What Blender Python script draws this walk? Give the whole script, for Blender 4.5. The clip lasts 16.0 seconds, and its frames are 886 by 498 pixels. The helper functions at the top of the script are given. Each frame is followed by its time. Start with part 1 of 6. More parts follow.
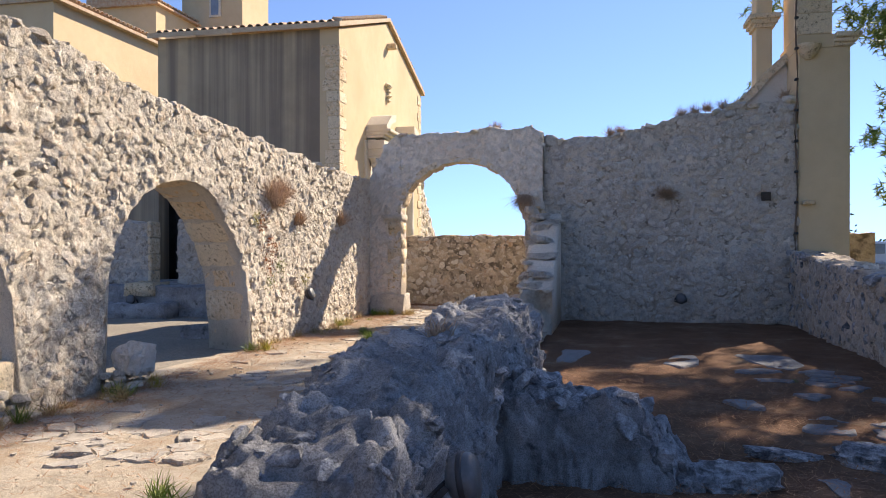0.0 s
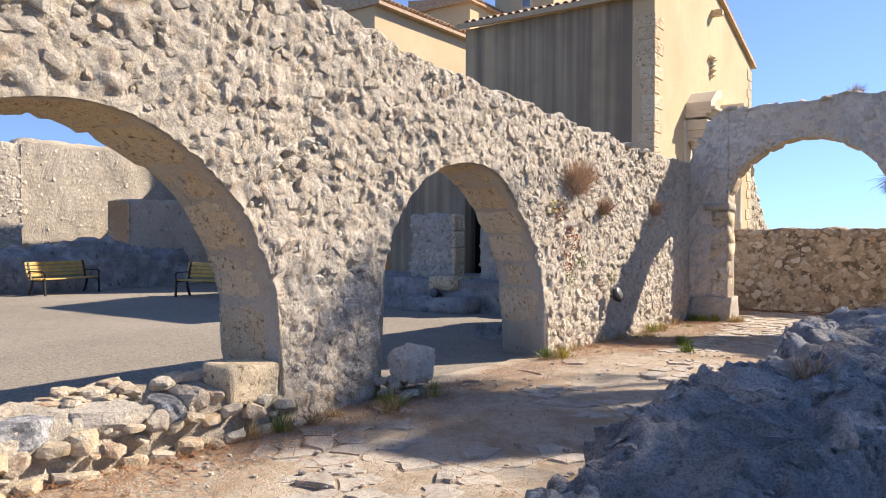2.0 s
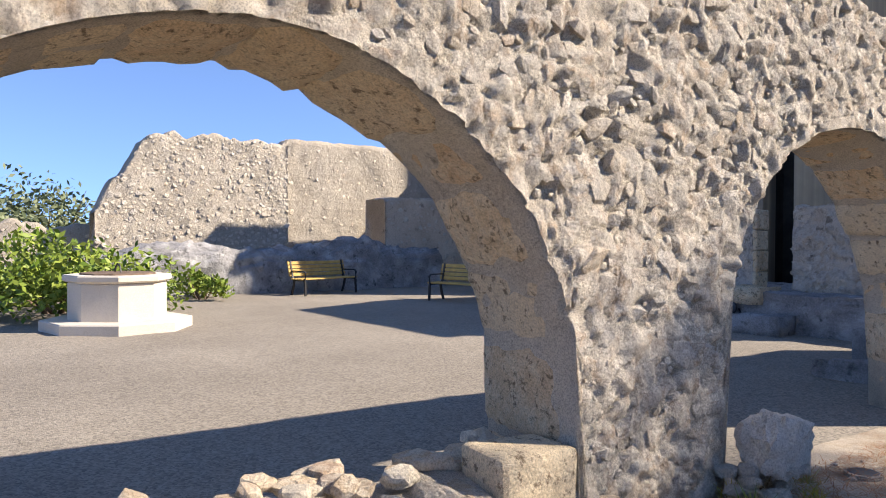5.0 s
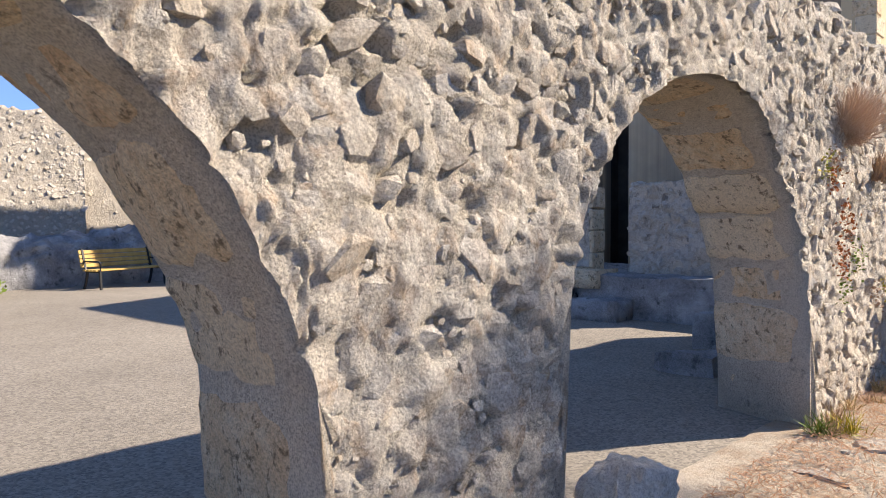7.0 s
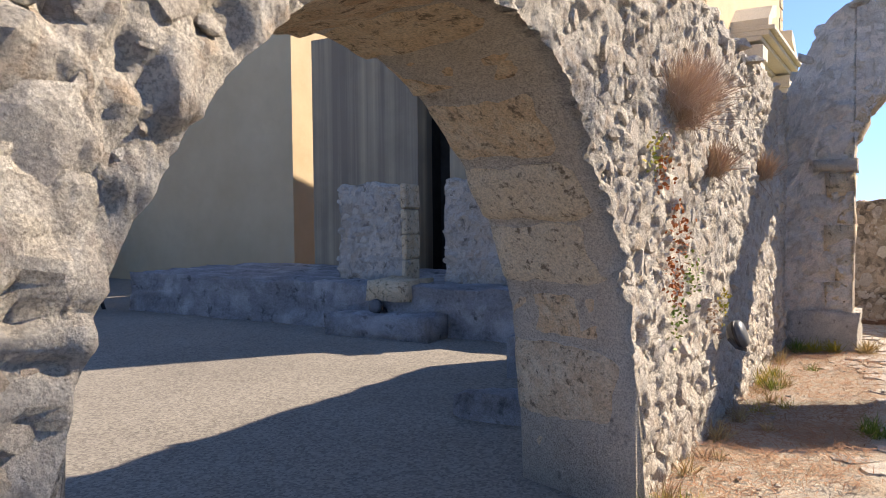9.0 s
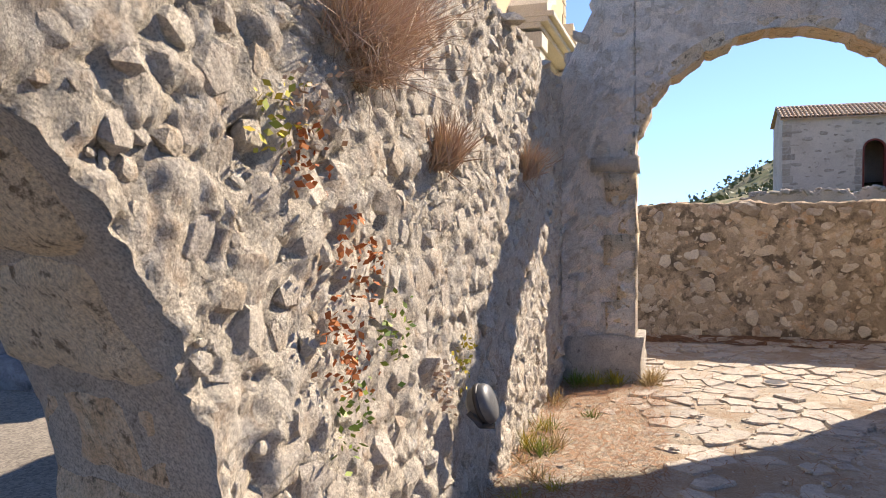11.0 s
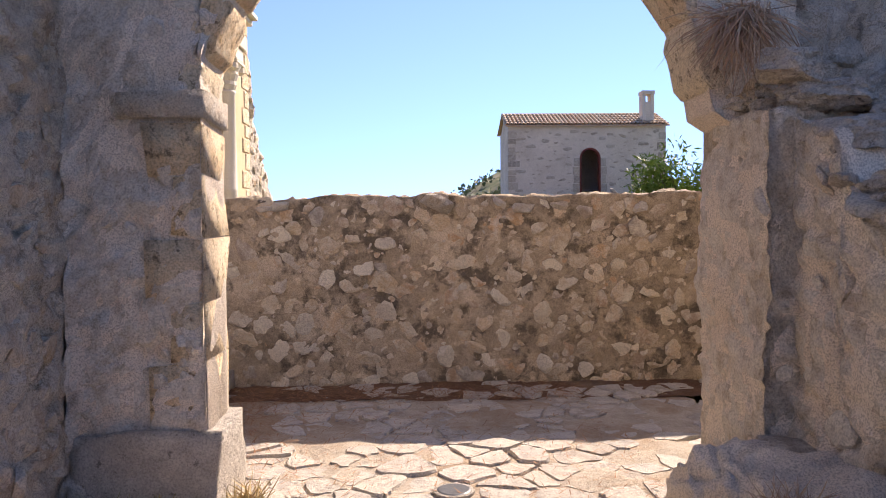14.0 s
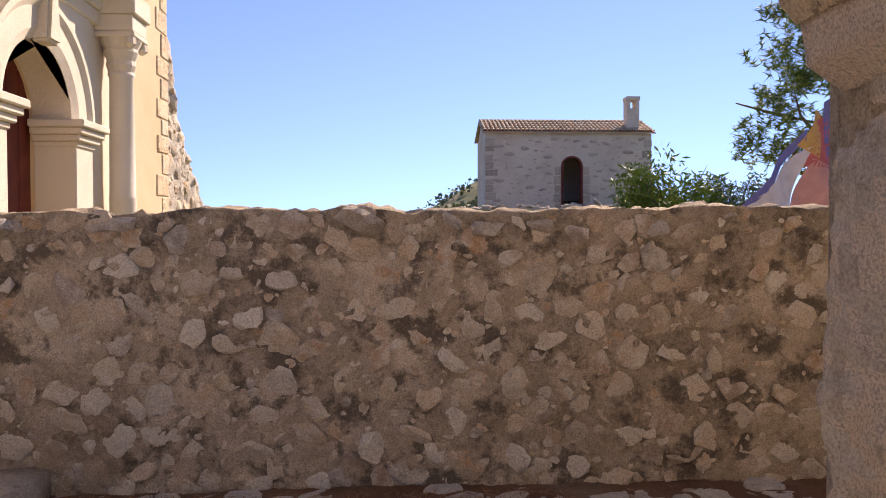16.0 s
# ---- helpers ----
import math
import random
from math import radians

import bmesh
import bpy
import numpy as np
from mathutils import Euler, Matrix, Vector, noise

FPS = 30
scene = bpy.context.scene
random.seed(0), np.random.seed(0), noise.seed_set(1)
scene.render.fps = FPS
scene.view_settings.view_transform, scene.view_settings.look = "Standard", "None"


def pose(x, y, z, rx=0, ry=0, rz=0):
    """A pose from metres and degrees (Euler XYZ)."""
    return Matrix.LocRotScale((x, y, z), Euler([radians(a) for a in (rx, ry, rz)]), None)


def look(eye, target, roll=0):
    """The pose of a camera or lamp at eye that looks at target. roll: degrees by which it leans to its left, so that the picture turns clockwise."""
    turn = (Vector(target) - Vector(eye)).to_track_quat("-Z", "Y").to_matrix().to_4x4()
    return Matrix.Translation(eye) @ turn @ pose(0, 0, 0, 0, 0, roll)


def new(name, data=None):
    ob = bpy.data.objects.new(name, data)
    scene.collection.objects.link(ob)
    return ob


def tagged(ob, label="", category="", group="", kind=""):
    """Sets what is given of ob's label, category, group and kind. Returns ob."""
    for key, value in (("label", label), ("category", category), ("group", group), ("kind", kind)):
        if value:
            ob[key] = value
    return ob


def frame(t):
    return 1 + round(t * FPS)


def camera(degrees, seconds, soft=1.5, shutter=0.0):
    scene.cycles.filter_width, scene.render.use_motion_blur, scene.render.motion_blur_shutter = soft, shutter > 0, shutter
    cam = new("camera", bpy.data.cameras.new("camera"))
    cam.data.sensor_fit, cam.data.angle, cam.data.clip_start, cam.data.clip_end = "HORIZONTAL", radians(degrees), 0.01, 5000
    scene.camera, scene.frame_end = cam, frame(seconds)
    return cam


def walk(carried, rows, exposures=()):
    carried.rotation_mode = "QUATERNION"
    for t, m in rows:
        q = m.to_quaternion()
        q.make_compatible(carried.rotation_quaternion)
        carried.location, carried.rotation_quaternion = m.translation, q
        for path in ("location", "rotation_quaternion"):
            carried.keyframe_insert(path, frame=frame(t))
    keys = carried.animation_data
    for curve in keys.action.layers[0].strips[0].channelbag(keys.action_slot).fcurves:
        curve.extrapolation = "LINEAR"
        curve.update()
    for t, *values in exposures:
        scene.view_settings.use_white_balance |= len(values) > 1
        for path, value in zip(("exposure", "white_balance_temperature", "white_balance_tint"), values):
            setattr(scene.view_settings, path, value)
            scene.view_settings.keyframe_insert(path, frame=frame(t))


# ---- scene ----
cam = camera(60.5, 16.0, soft=1.0)
METRES, EYE, TILT, LEAN, TURN = 15.84, 1.5, 0.0, 0.0, 12.1
ROWS = [
    (0.0, 0.0, 0.0, 0.0, -0.0, -0.3, 0.03),
    (0.5, -0.0013, 0.0238, -0.0017, 4.33, -0.42, -0.03),
    (1.0, -0.0018, 0.0509, -0.003, 9.94, -0.53, -0.09),
    (1.5, -0.0037, 0.0772, -0.0021, 16.87, -0.59, -0.17),
    (2.0, -0.0117, 0.1025, -0.003, 23.34, -0.65, -0.28),
    (2.5, -0.0237, 0.1279, -0.0042, 30.45, -0.71, -0.35),
    (3.0, -0.0384, 0.1482, -0.002, 37.79, -0.74, -0.43),
    (3.5, -0.0573, 0.1644, 0.0024, 42.0, -0.69, -0.52),
    (6.0, -0.1351, 0.2541, 0.0003, 41.01, -1.35, -0.07),
    (6.5, -0.1431, 0.2794, 0.0006, 34.97, -1.88, 0.09),
    (7.0, -0.1468, 0.3081, 0.001, 30.36, -2.31, 0.26),
    (7.5, -0.1497, 0.3383, 0.0006, 26.92, -2.54, 0.34),
    (8.0, -0.1523, 0.3696, 0.0029, 23.52, -2.6, 0.42),
    (10.5, -0.1435, 0.5358, 0.0062, 10.45, -2.49, 0.62),
    (11.0, -0.1321, 0.5707, 0.0075, 5.01, -2.52, 0.64),
    (11.5, -0.121, 0.6043, 0.006, 0.24, -2.54, 0.62),
    (12.0, -0.1068, 0.636, 0.0056, -4.56, -2.55, 0.6),
    (12.5, -0.0925, 0.6704, 0.0075, -7.98, -2.58, 0.57),
    (13.0, -0.0789, 0.7048, 0.0065, -11.02, -2.66, 0.56),
    (13.5, -0.0582, 0.7415, 0.0048, -12.67, -2.69, 0.54),
    (14.0, -0.0398, 0.7804, -0.0002, -13.63, -2.07, 0.53),
    (14.5, -0.0214, 0.8147, 0.0006, -14.72, -1.71, 0.45),
    (15.0, -0.0082, 0.8494, 0.003, -15.06, -1.54, 0.32),
    (15.5, 0.0025, 0.8825, 0.0051, -15.14, -1.44, 0.22),
    (16.0, 0.0153, 0.9155, 0.0066, -15.12, -1.39, 0.14),
]
EXPOSURES = [(0.0, 1.2, 7400, 15), (3.5, 1.2, 7000, 15), (7.0, 1.32, 7000, 15), (11.0, 1.35, 7300, 16), (13.0, 1.42, 7300, 20), (14.5, 1.38, 7400, 25), (16.0, 1.12, 7600, 27)]
walk(cam, [(t, pose(0, 0, EYE, TILT, LEAN, TURN) @ pose(METRES * x, METRES * y, METRES * z, 90 + pitch, roll, yaw)) for t, x, y, z, yaw, pitch, roll in ROWS], EXPOSURES)

# ---- light: late-morning sun from ahead and right, clear sky ----
SUN = Vector((0.80, 1.10, 1.0)).normalized()
world = bpy.data.worlds.new("world")
scene.world = world
world.use_nodes = True
wn = world.node_tree
sky = wn.nodes.new("ShaderNodeTexSky")
sky.sky_type = "NISHITA"
sky.sun_disc = False
sky.sun_elevation = math.asin(SUN.z)
sky.sun_rotation = math.atan2(SUN.x, SUN.y)
sky.altitude, sky.air_density, sky.dust_density, sky.ozone_density = 3000, 0.75, 0.0, 5.0
way = wn.nodes.new("ShaderNodeTexCoord")
lift = wn.nodes.new("ShaderNodeMapping")
lift.inputs["Location"].default_value, lift.inputs["Scale"].default_value = (0, 0, 0.13), (1, 1, 0.87)
wn.links.new(way.outputs["Generated"], lift.inputs["Vector"])
wn.links.new(lift.outputs["Vector"], sky.inputs["Vector"])
wn.links.new(sky.outputs[0], wn.nodes["Background"].inputs[0])
wn.nodes["Background"].inputs[1].default_value = 0.15
sun_data = bpy.data.lights.new("sun", "SUN")
sun_data.energy, sun_data.angle, sun_data.color = 4.2, radians(0.6), (1.0, 0.93, 0.82)
sun_lamp = new("sun", sun_data)
sun_lamp.matrix_world = look(Vector((0, 0, 30)) + SUN * 20, (0, 0, 30))


# ---- materials ----
def mat(name, build, rough=0.9, metal=0.0, bump=0.0, bump_scale=40.0, bump2=0.0, bump2_scale=8.0, spec=0.3):
    """A principled material; build(n, link, pos) gives the colour socket."""
    m = bpy.data.materials.new(name)
    m.use_nodes = True
    nt = m.node_tree
    b = nt.nodes["Principled BSDF"]
    b.inputs["Roughness"].default_value, b.inputs["Metallic"].default_value = rough, metal
    b.inputs["Specular IOR Level"].default_value = spec
    pos = nt.nodes.new("ShaderNodeNewGeometry").outputs["Position"]
    col = build(nt, pos)
    if isinstance(col, tuple):
        b.inputs["Base Color"].default_value = (*col, 1)
    else:
        nt.links.new(col, b.inputs["Base Color"])
    last = None
    for amount, size, dist in ((bump2, bump2_scale, 0.05), (bump, bump_scale, 0.016)):
        if amount:
            t = nt.nodes.new("ShaderNodeTexNoise")
            t.inputs["Scale"].default_value, t.inputs["Detail"].default_value, t.inputs["Roughness"].default_value = size, 8, 0.7
            nt.links.new(pos, t.inputs["Vector"])
            k = nt.nodes.new("ShaderNodeBump")
            k.inputs["Strength"].default_value, k.inputs["Distance"].default_value = amount, dist
            nt.links.new(t.outputs[0], k.inputs["Height"])
            if last:
                nt.links.new(last, k.inputs["Normal"])
            last = k.outputs[0]
    if last:
        nt.links.new(last, b.inputs["Normal"])
    return m


def grain(nt, pos, scale, detail=5, rough=0.6, stretch=None):
    t = nt.nodes.new("ShaderNodeTexNoise")
    t.inputs["Scale"].default_value, t.inputs["Detail"].default_value, t.inputs["Roughness"].default_value = scale, detail, rough
    if stretch:
        v = nt.nodes.new("ShaderNodeVectorMath")
        v.operation = "MULTIPLY"
        v.inputs[1].default_value = stretch
        nt.links.new(pos, v.inputs[0])
        pos = v.outputs[0]
    nt.links.new(pos, t.inputs["Vector"])
    return t.outputs[0]


def ramp(nt, value, *stops):
    r = nt.nodes.new("ShaderNodeValToRGB")
    e = r.color_ramp.elements
    while len(e) < len(stops):
        e.new(0.5)
    for el, (p, c) in zip(e, stops):
        el.position, el.color = p, (*c, 1) if not isinstance(c, float) else (c, c, c, 1)
    nt.links.new(value, r.inputs[0])
    return r.outputs[0]


def mix(nt, fac, a, b, mode="MIX"):
    m = nt.nodes.new("ShaderNodeMix")
    m.data_type, m.blend_type = "RGBA", mode
    for sock, v in ((m.inputs[0], fac), (m.inputs[6], a), (m.inputs[7], b)):
        if isinstance(v, float):
            sock.default_value = v
        elif isinstance(v, tuple):
            sock.default_value = (*v, 1)
        else:
            nt.links.new(v, sock)
    return m.outputs[2]


def chance(nt, island=False):
    if island:
        return nt.nodes.new("ShaderNodeNewGeometry").outputs["Random Per Island"]
    return nt.nodes.new("ShaderNodeObjectInfo").outputs["Random"]


def masonry(c1, c2, c3, spots, spot_at=0.62, big=1.1):
    """Mottled mortar or plaster: two scales of tone, with stains."""
    def build(nt, pos):
        a = ramp(nt, grain(nt, pos, big, 6), (0.32, c1), (0.5, c2), (0.68, c3))
        a = mix(nt, ramp(nt, grain(nt, pos, 26, 8, 0.75), (0.35, 0.0), (0.7, 0.55)), a, c3)
        a = mix(nt, ramp(nt, grain(nt, pos, 4.5, 8, 0.7), (spot_at, 0.0), (spot_at + 0.1, 0.8)), a, spots)
        return mix(nt, 0.6, a, ramp(nt, grain(nt, pos, 120, 3), (0.40, (0.5, 0.48, 0.46)), (0.54, (1.12, 1.12, 1.12))), "MULTIPLY")
    return build


def rock(tones, lichen=(0.70, 0.64, 0.54), dark=(0.10, 0.095, 0.085), island=False, spot=0.73, drift=False):
    """Field stone: a tone for each stone (or drifting over a face of bedded stones), veins, pale lichen and dark crust."""
    def build(nt, pos):
        n = len(tones)
        base = ramp(nt, ramp(nt, grain(nt, pos, 4.0, 3), (0.3, 0.0), (0.7, 1.0)) if drift else chance(nt, island), *[((i + 0.5) / n, t) for i, t in enumerate(tones)])
        a = mix(nt, ramp(nt, grain(nt, pos, 9, 8, 0.7), (0.42, 0.0), (0.62, 0.9)), base, lichen)
        a = mix(nt, ramp(nt, grain(nt, pos, 17, 8, 0.75), (spot - 0.08, 0.0), (spot, 0.9)), a, dark)
        return mix(nt, 0.5, a, ramp(nt, grain(nt, pos, 90, 4, 0.7), (0.34, (0.35, 0.33, 0.31)), (0.58, (1.2, 1.2, 1.2))), "MULTIPLY")
    return build


GREYS = ((0.54, 0.46, 0.36), (0.66, 0.60, 0.50), (0.46, 0.39, 0.32), (0.68, 0.60, 0.48), (0.54, 0.42, 0.30), (0.62, 0.57, 0.50), (0.48, 0.41, 0.33), (0.60, 0.49, 0.36))
WARM = ((0.60, 0.46, 0.30), (0.50, 0.39, 0.27), (0.70, 0.58, 0.41), (0.54, 0.34, 0.19), (0.40, 0.34, 0.28), (0.76, 0.68, 0.54))
# COLD: stone greys darkened and cooled, with shade put into the colour
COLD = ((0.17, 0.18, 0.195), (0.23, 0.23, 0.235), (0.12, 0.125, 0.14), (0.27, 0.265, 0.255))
M_MORTAR = mat("lime_mortar", masonry((0.50, 0.43, 0.33), (0.64, 0.56, 0.45), (0.73, 0.67, 0.56), (0.26, 0.22, 0.18), 0.59), 0.95, 0, 1.0, 48, 1.0, 19)
M_STONE = mat("field_stone", rock(GREYS), 0.9, 0, 1.0, 48, 1.0, 20)
M_STONE_J = mat("field_stone_small", rock(GREYS, island=True), 0.9, 0, 0.9, 60, 0.9, 14)
M_PLAST = mat("old_plaster", masonry((0.48, 0.38, 0.28), (0.62, 0.50, 0.38), (0.70, 0.60, 0.48), (0.24, 0.18, 0.14), 0.57), 0.95, 0, 0.7, 45, 0.8, 9)
M_PARA = mat("ochre_rubble_render", masonry((0.20, 0.155, 0.105), (0.42, 0.33, 0.225), (0.70, 0.57, 0.41), (0.10, 0.078, 0.055), 0.50, 2.4), 0.95, 0, 0.8, 50, 0.9, 10)
M_WARM = mat("ochre_field_stone", rock(WARM, (0.70, 0.63, 0.50)), 0.92, 0, 0.8, 60, 0.8, 14)
M_WARM_J = mat("ochre_field_stone_small", rock(WARM, (0.70, 0.63, 0.50), island=True), 0.92, 0, 0.8, 60, 0.8, 14)
M_COLD = mat("weathered_shade_grey_stone", rock(COLD, (0.60, 0.61, 0.62), (0.08, 0.08, 0.085), spot=0.69), 0.9, 0, 1.0, 45, 1.0, 9)
M_COLD_J = mat("weathered_shade_grey_stone_small", rock(COLD, (0.56, 0.57, 0.58), (0.08, 0.08, 0.085), True), 0.9, 0, 1.0, 45, 1.0, 9)
M_RUIN = mat("grey_old_mortar", masonry((0.34, 0.30, 0.24), (0.44, 0.39, 0.32), (0.50, 0.45, 0.37), (0.22, 0.19, 0.16), 0.58), 0.95, 0, 0.9, 40, 0.9, 9)
M_FACE = mat("bedded_face_stone", rock(GREYS[:3] + GREYS[4:6], drift=True), 0.92, 0, 1.0, 60, 0.9, 14)
M_PIER = mat("pinkish_lime_plaster", masonry((0.68, 0.55, 0.42), (0.79, 0.67, 0.54), (0.84, 0.76, 0.64), (0.46, 0.35, 0.25), 0.62), 0.95, 0, 0.8, 45, 0.9, 9)
M_PIERFACE = mat("pale_bedded_stone", rock(((0.62, 0.56, 0.48), (0.54, 0.45, 0.34), (0.70, 0.63, 0.53), (0.58, 0.48, 0.35)), (0.74, 0.68, 0.58), (0.24, 0.19, 0.14), drift=True), 0.92, 0, 0.9, 55, 0.8, 12)
M_ROOM = mat("grey_brown_mortar", masonry((0.34, 0.28, 0.22), (0.54, 0.46, 0.37), (0.70, 0.61, 0.50), (0.16, 0.13, 0.105), 0.53), 0.95, 0, 0.9, 45, 0.9, 9)
M_ROOMFACE = mat("grey_bedded_stone", rock(((0.42, 0.38, 0.33), (0.52, 0.45, 0.37), (0.34, 0.30, 0.27), (0.56, 0.51, 0.44)), (0.60, 0.55, 0.47), (0.13, 0.115, 0.10), drift=True), 0.92, 0, 0.9, 55, 0.8, 12)
# core tones lowered so the colour deepens the low walls' shade
M_CORE = mat("weathered_shade_dark_core", masonry((0.15, 0.15, 0.155), (0.26, 0.257, 0.257), (0.50, 0.495, 0.49), (0.06, 0.06, 0.06), 0.56, 2.6), 0.95, 0, 1.0, 40, 1.0, 8)
M_SAND = mat("sandstone_block", rock(((0.74, 0.54, 0.32), (0.78, 0.62, 0.40), (0.68, 0.49, 0.30), (0.78, 0.65, 0.45)), (0.80, 0.68, 0.49), (0.22, 0.155, 0.095), spot=0.62), 0.92, 0, 0.9, 60, 1.0, 10)


def streaked(nt, pos):
    a = ramp(nt, grain(nt, pos, 0.5, 4), (0.3, (0.56, 0.42, 0.25)), (0.7, (0.66, 0.52, 0.33)))
    a = mix(nt, ramp(nt, grain(nt, pos, 3.0, 6), (0.45, 0.0), (0.8, 0.35)), a, (0.48, 0.36, 0.23))
    return mix(nt, 0.4, a, ramp(nt, grain(nt, pos, 60, 3), (0.3, (0.8, 0.79, 0.78)), (0.6, (1.0, 1.0, 1.0))), "MULTIPLY")


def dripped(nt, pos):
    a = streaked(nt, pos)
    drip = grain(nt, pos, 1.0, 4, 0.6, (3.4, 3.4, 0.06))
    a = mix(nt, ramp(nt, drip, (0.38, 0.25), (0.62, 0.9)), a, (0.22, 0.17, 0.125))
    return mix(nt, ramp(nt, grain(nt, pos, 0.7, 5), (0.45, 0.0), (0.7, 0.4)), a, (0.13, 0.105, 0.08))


M_RENDER = mat("ochre_render", streaked, 0.9, 0, 0.25, 60, 0.2, 5)
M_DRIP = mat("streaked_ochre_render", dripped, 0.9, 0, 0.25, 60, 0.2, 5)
M_TILE = mat("terracotta_tile", rock(((0.45, 0.26, 0.15), (0.52, 0.33, 0.20), (0.40, 0.24, 0.15), (0.50, 0.38, 0.26)), (0.56, 0.46, 0.33), (0.18, 0.13, 0.1)), 0.85, 0, 0.3, 60)
M_CREAM = mat("cream_portal_stone", masonry((0.58, 0.50, 0.38), (0.66, 0.59, 0.47), (0.70, 0.64, 0.53), (0.40, 0.34, 0.26), 0.66), 0.85, 0, 0.4, 60)
M_WHITE = mat("white_cut_stone", masonry((0.58, 0.52, 0.43), (0.64, 0.58, 0.49), (0.68, 0.62, 0.53), (0.60, 0.54, 0.45), 0.68), 0.8, 0, 0.2, 80)


def path_tones(nt, pos):
    a = ramp(nt, grain(nt, pos, 2.2, 8, 0.7), (0.38, (0.42, 0.36, 0.28)), (0.52, (0.54, 0.47, 0.37)), (0.66, (0.36, 0.30, 0.24)))
    a = mix(nt, ramp(nt, grain(nt, pos, 1.0, 9, 0.7), (0.47, 0.0), (0.60, 0.75)), a, (0.36, 0.25, 0.155))
    a = mix(nt, ramp(nt, grain(nt, pos, 70, 4, 0.8), (0.55, 0.0), (0.66, 0.7)), a, (0.52, 0.47, 0.40))
    return mix(nt, 0.6, a, ramp(nt, grain(nt, pos, 120, 3), (0.35, (0.55, 0.52, 0.5)), (0.6, (1.2, 1.2, 1.2))), "MULTIPLY")


def needle_tones(nt, pos):
    a = ramp(nt, grain(nt, pos, 1.3, 8, 0.7), (0.36, (0.17, 0.085, 0.045)), (0.55, (0.24, 0.13, 0.075)), (0.7, (0.33, 0.24, 0.16)))
    b = grain(nt, pos, 40, 5, 0.8, (1.0, 3.5, 1.0))
    return mix(nt, 0.8, a, ramp(nt, b, (0.35, (0.35, 0.33, 0.32)), (0.62, (1.0, 1.0, 1.0))), "MULTIPLY")


def gravel_tones(nt, pos):
    a = ramp(nt, grain(nt, pos, 0.35, 4), (0.35, (0.25, 0.225, 0.19)), (0.65, (0.32, 0.29, 0.245)))
    v = nt.nodes.new("ShaderNodeTexVoronoi")
    v.inputs["Scale"].default_value = 55
    nt.links.new(pos, v.inputs["Vector"])
    return mix(nt, 0.75, a, ramp(nt, v.outputs["Color"], (0.1, (0.45, 0.43, 0.42)), (0.8, (1.25, 1.22, 1.15))), "MULTIPLY")


def land_tones(nt, pos):
    a = ramp(nt, grain(nt, pos, 0.35, 8, 0.65), (0.40, (0.09, 0.115, 0.035)), (0.52, (0.17, 0.165, 0.07)), (0.66, (0.26, 0.22, 0.12)))
    return mix(nt, 0.5, a, ramp(nt, grain(nt, pos, 3, 6), (0.35, (0.5, 0.5, 0.5)), (0.65, (1.0, 1.0, 1.0))), "MULTIPLY")


M_PATH = mat("path_grit", path_tones, 0.97, 0, 0.9, 80, 0.5, 14)
M_NEEDLE = mat("pine_needle_litter", needle_tones, 1.0, 0, 1.0, 70, 0.6, 12)
M_GRAVEL = mat("rolled_gravel", gravel_tones, 0.95, 0, 0.7, 90)
M_LAND = mat("dry_scrubland", land_tones, 1.0, 0, 0.5, 6)
M_SLAB = mat("flagstone", rock(((0.45, 0.41, 0.35), (0.51, 0.46, 0.40), (0.37, 0.34, 0.30), (0.55, 0.49, 0.41), (0.39, 0.34, 0.28)), (0.60, 0.55, 0.47), (0.17, 0.15, 0.13), spot=0.68), 0.85, 0, 0.6, 50, 0.7, 9)
M_SLAB_J = mat("flagstone_small", rock(((0.42, 0.38, 0.33), (0.48, 0.44, 0.38), (0.35, 0.32, 0.28), (0.52, 0.47, 0.39)), (0.56, 0.51, 0.44), (0.17, 0.15, 0.13), True, 0.68), 0.85, 0, 0.6, 50, 0.7, 9)


def plain(c, var=0.25, scale=14.0):
    def build(nt, pos):
        lo = tuple(x * (1 - var) for x in c)
        hi = tuple(min(1.0, x * (1 + var)) for x in c)
        return ramp(nt, grain(nt, pos, scale, 6), (0.3, lo), (0.7, hi))
    return build


def leafy(tones):
    def build(nt, pos):
        n = len(tones)
        a = ramp(nt, chance(nt, True), *[((i + 0.5) / n, t) for i, t in enumerate(tones)])
        return mix(nt, ramp(nt, grain(nt, pos, 1.5, 3), (0.4, 0.0), (0.7, 0.4)), a, tones[0])
    return build


M_PINE = mat("pine_needles", leafy(((0.10, 0.16, 0.03), (0.20, 0.29, 0.05), (0.32, 0.40, 0.08), (0.24, 0.32, 0.06))), 0.7)
M_LEAF = mat("fresh_leaves", leafy(((0.10, 0.17, 0.02), (0.20, 0.27, 0.035), (0.30, 0.36, 0.06), (0.15, 0.21, 0.03))), 0.55)
M_OLIVE = mat("olive_leaves", leafy(((0.10, 0.13, 0.06), (0.17, 0.20, 0.10), (0.25, 0.28, 0.17), (0.13, 0.16, 0.08))), 0.6)
M_DRY = mat("dry_stalks", leafy(((0.40, 0.26, 0.17), (0.50, 0.36, 0.24), (0.34, 0.21, 0.14), (0.56, 0.43, 0.29))), 0.9)
M_DRYRED = mat("dry_reddish_twigs", leafy(((0.48, 0.33, 0.23), (0.56, 0.41, 0.29), (0.42, 0.28, 0.19), (0.62, 0.48, 0.35))), 0.9)
M_STRAW = mat("straw", leafy(((0.50, 0.38, 0.17), (0.42, 0.30, 0.13), (0.34, 0.22, 0.10), (0.55, 0.45, 0.25))), 0.9)
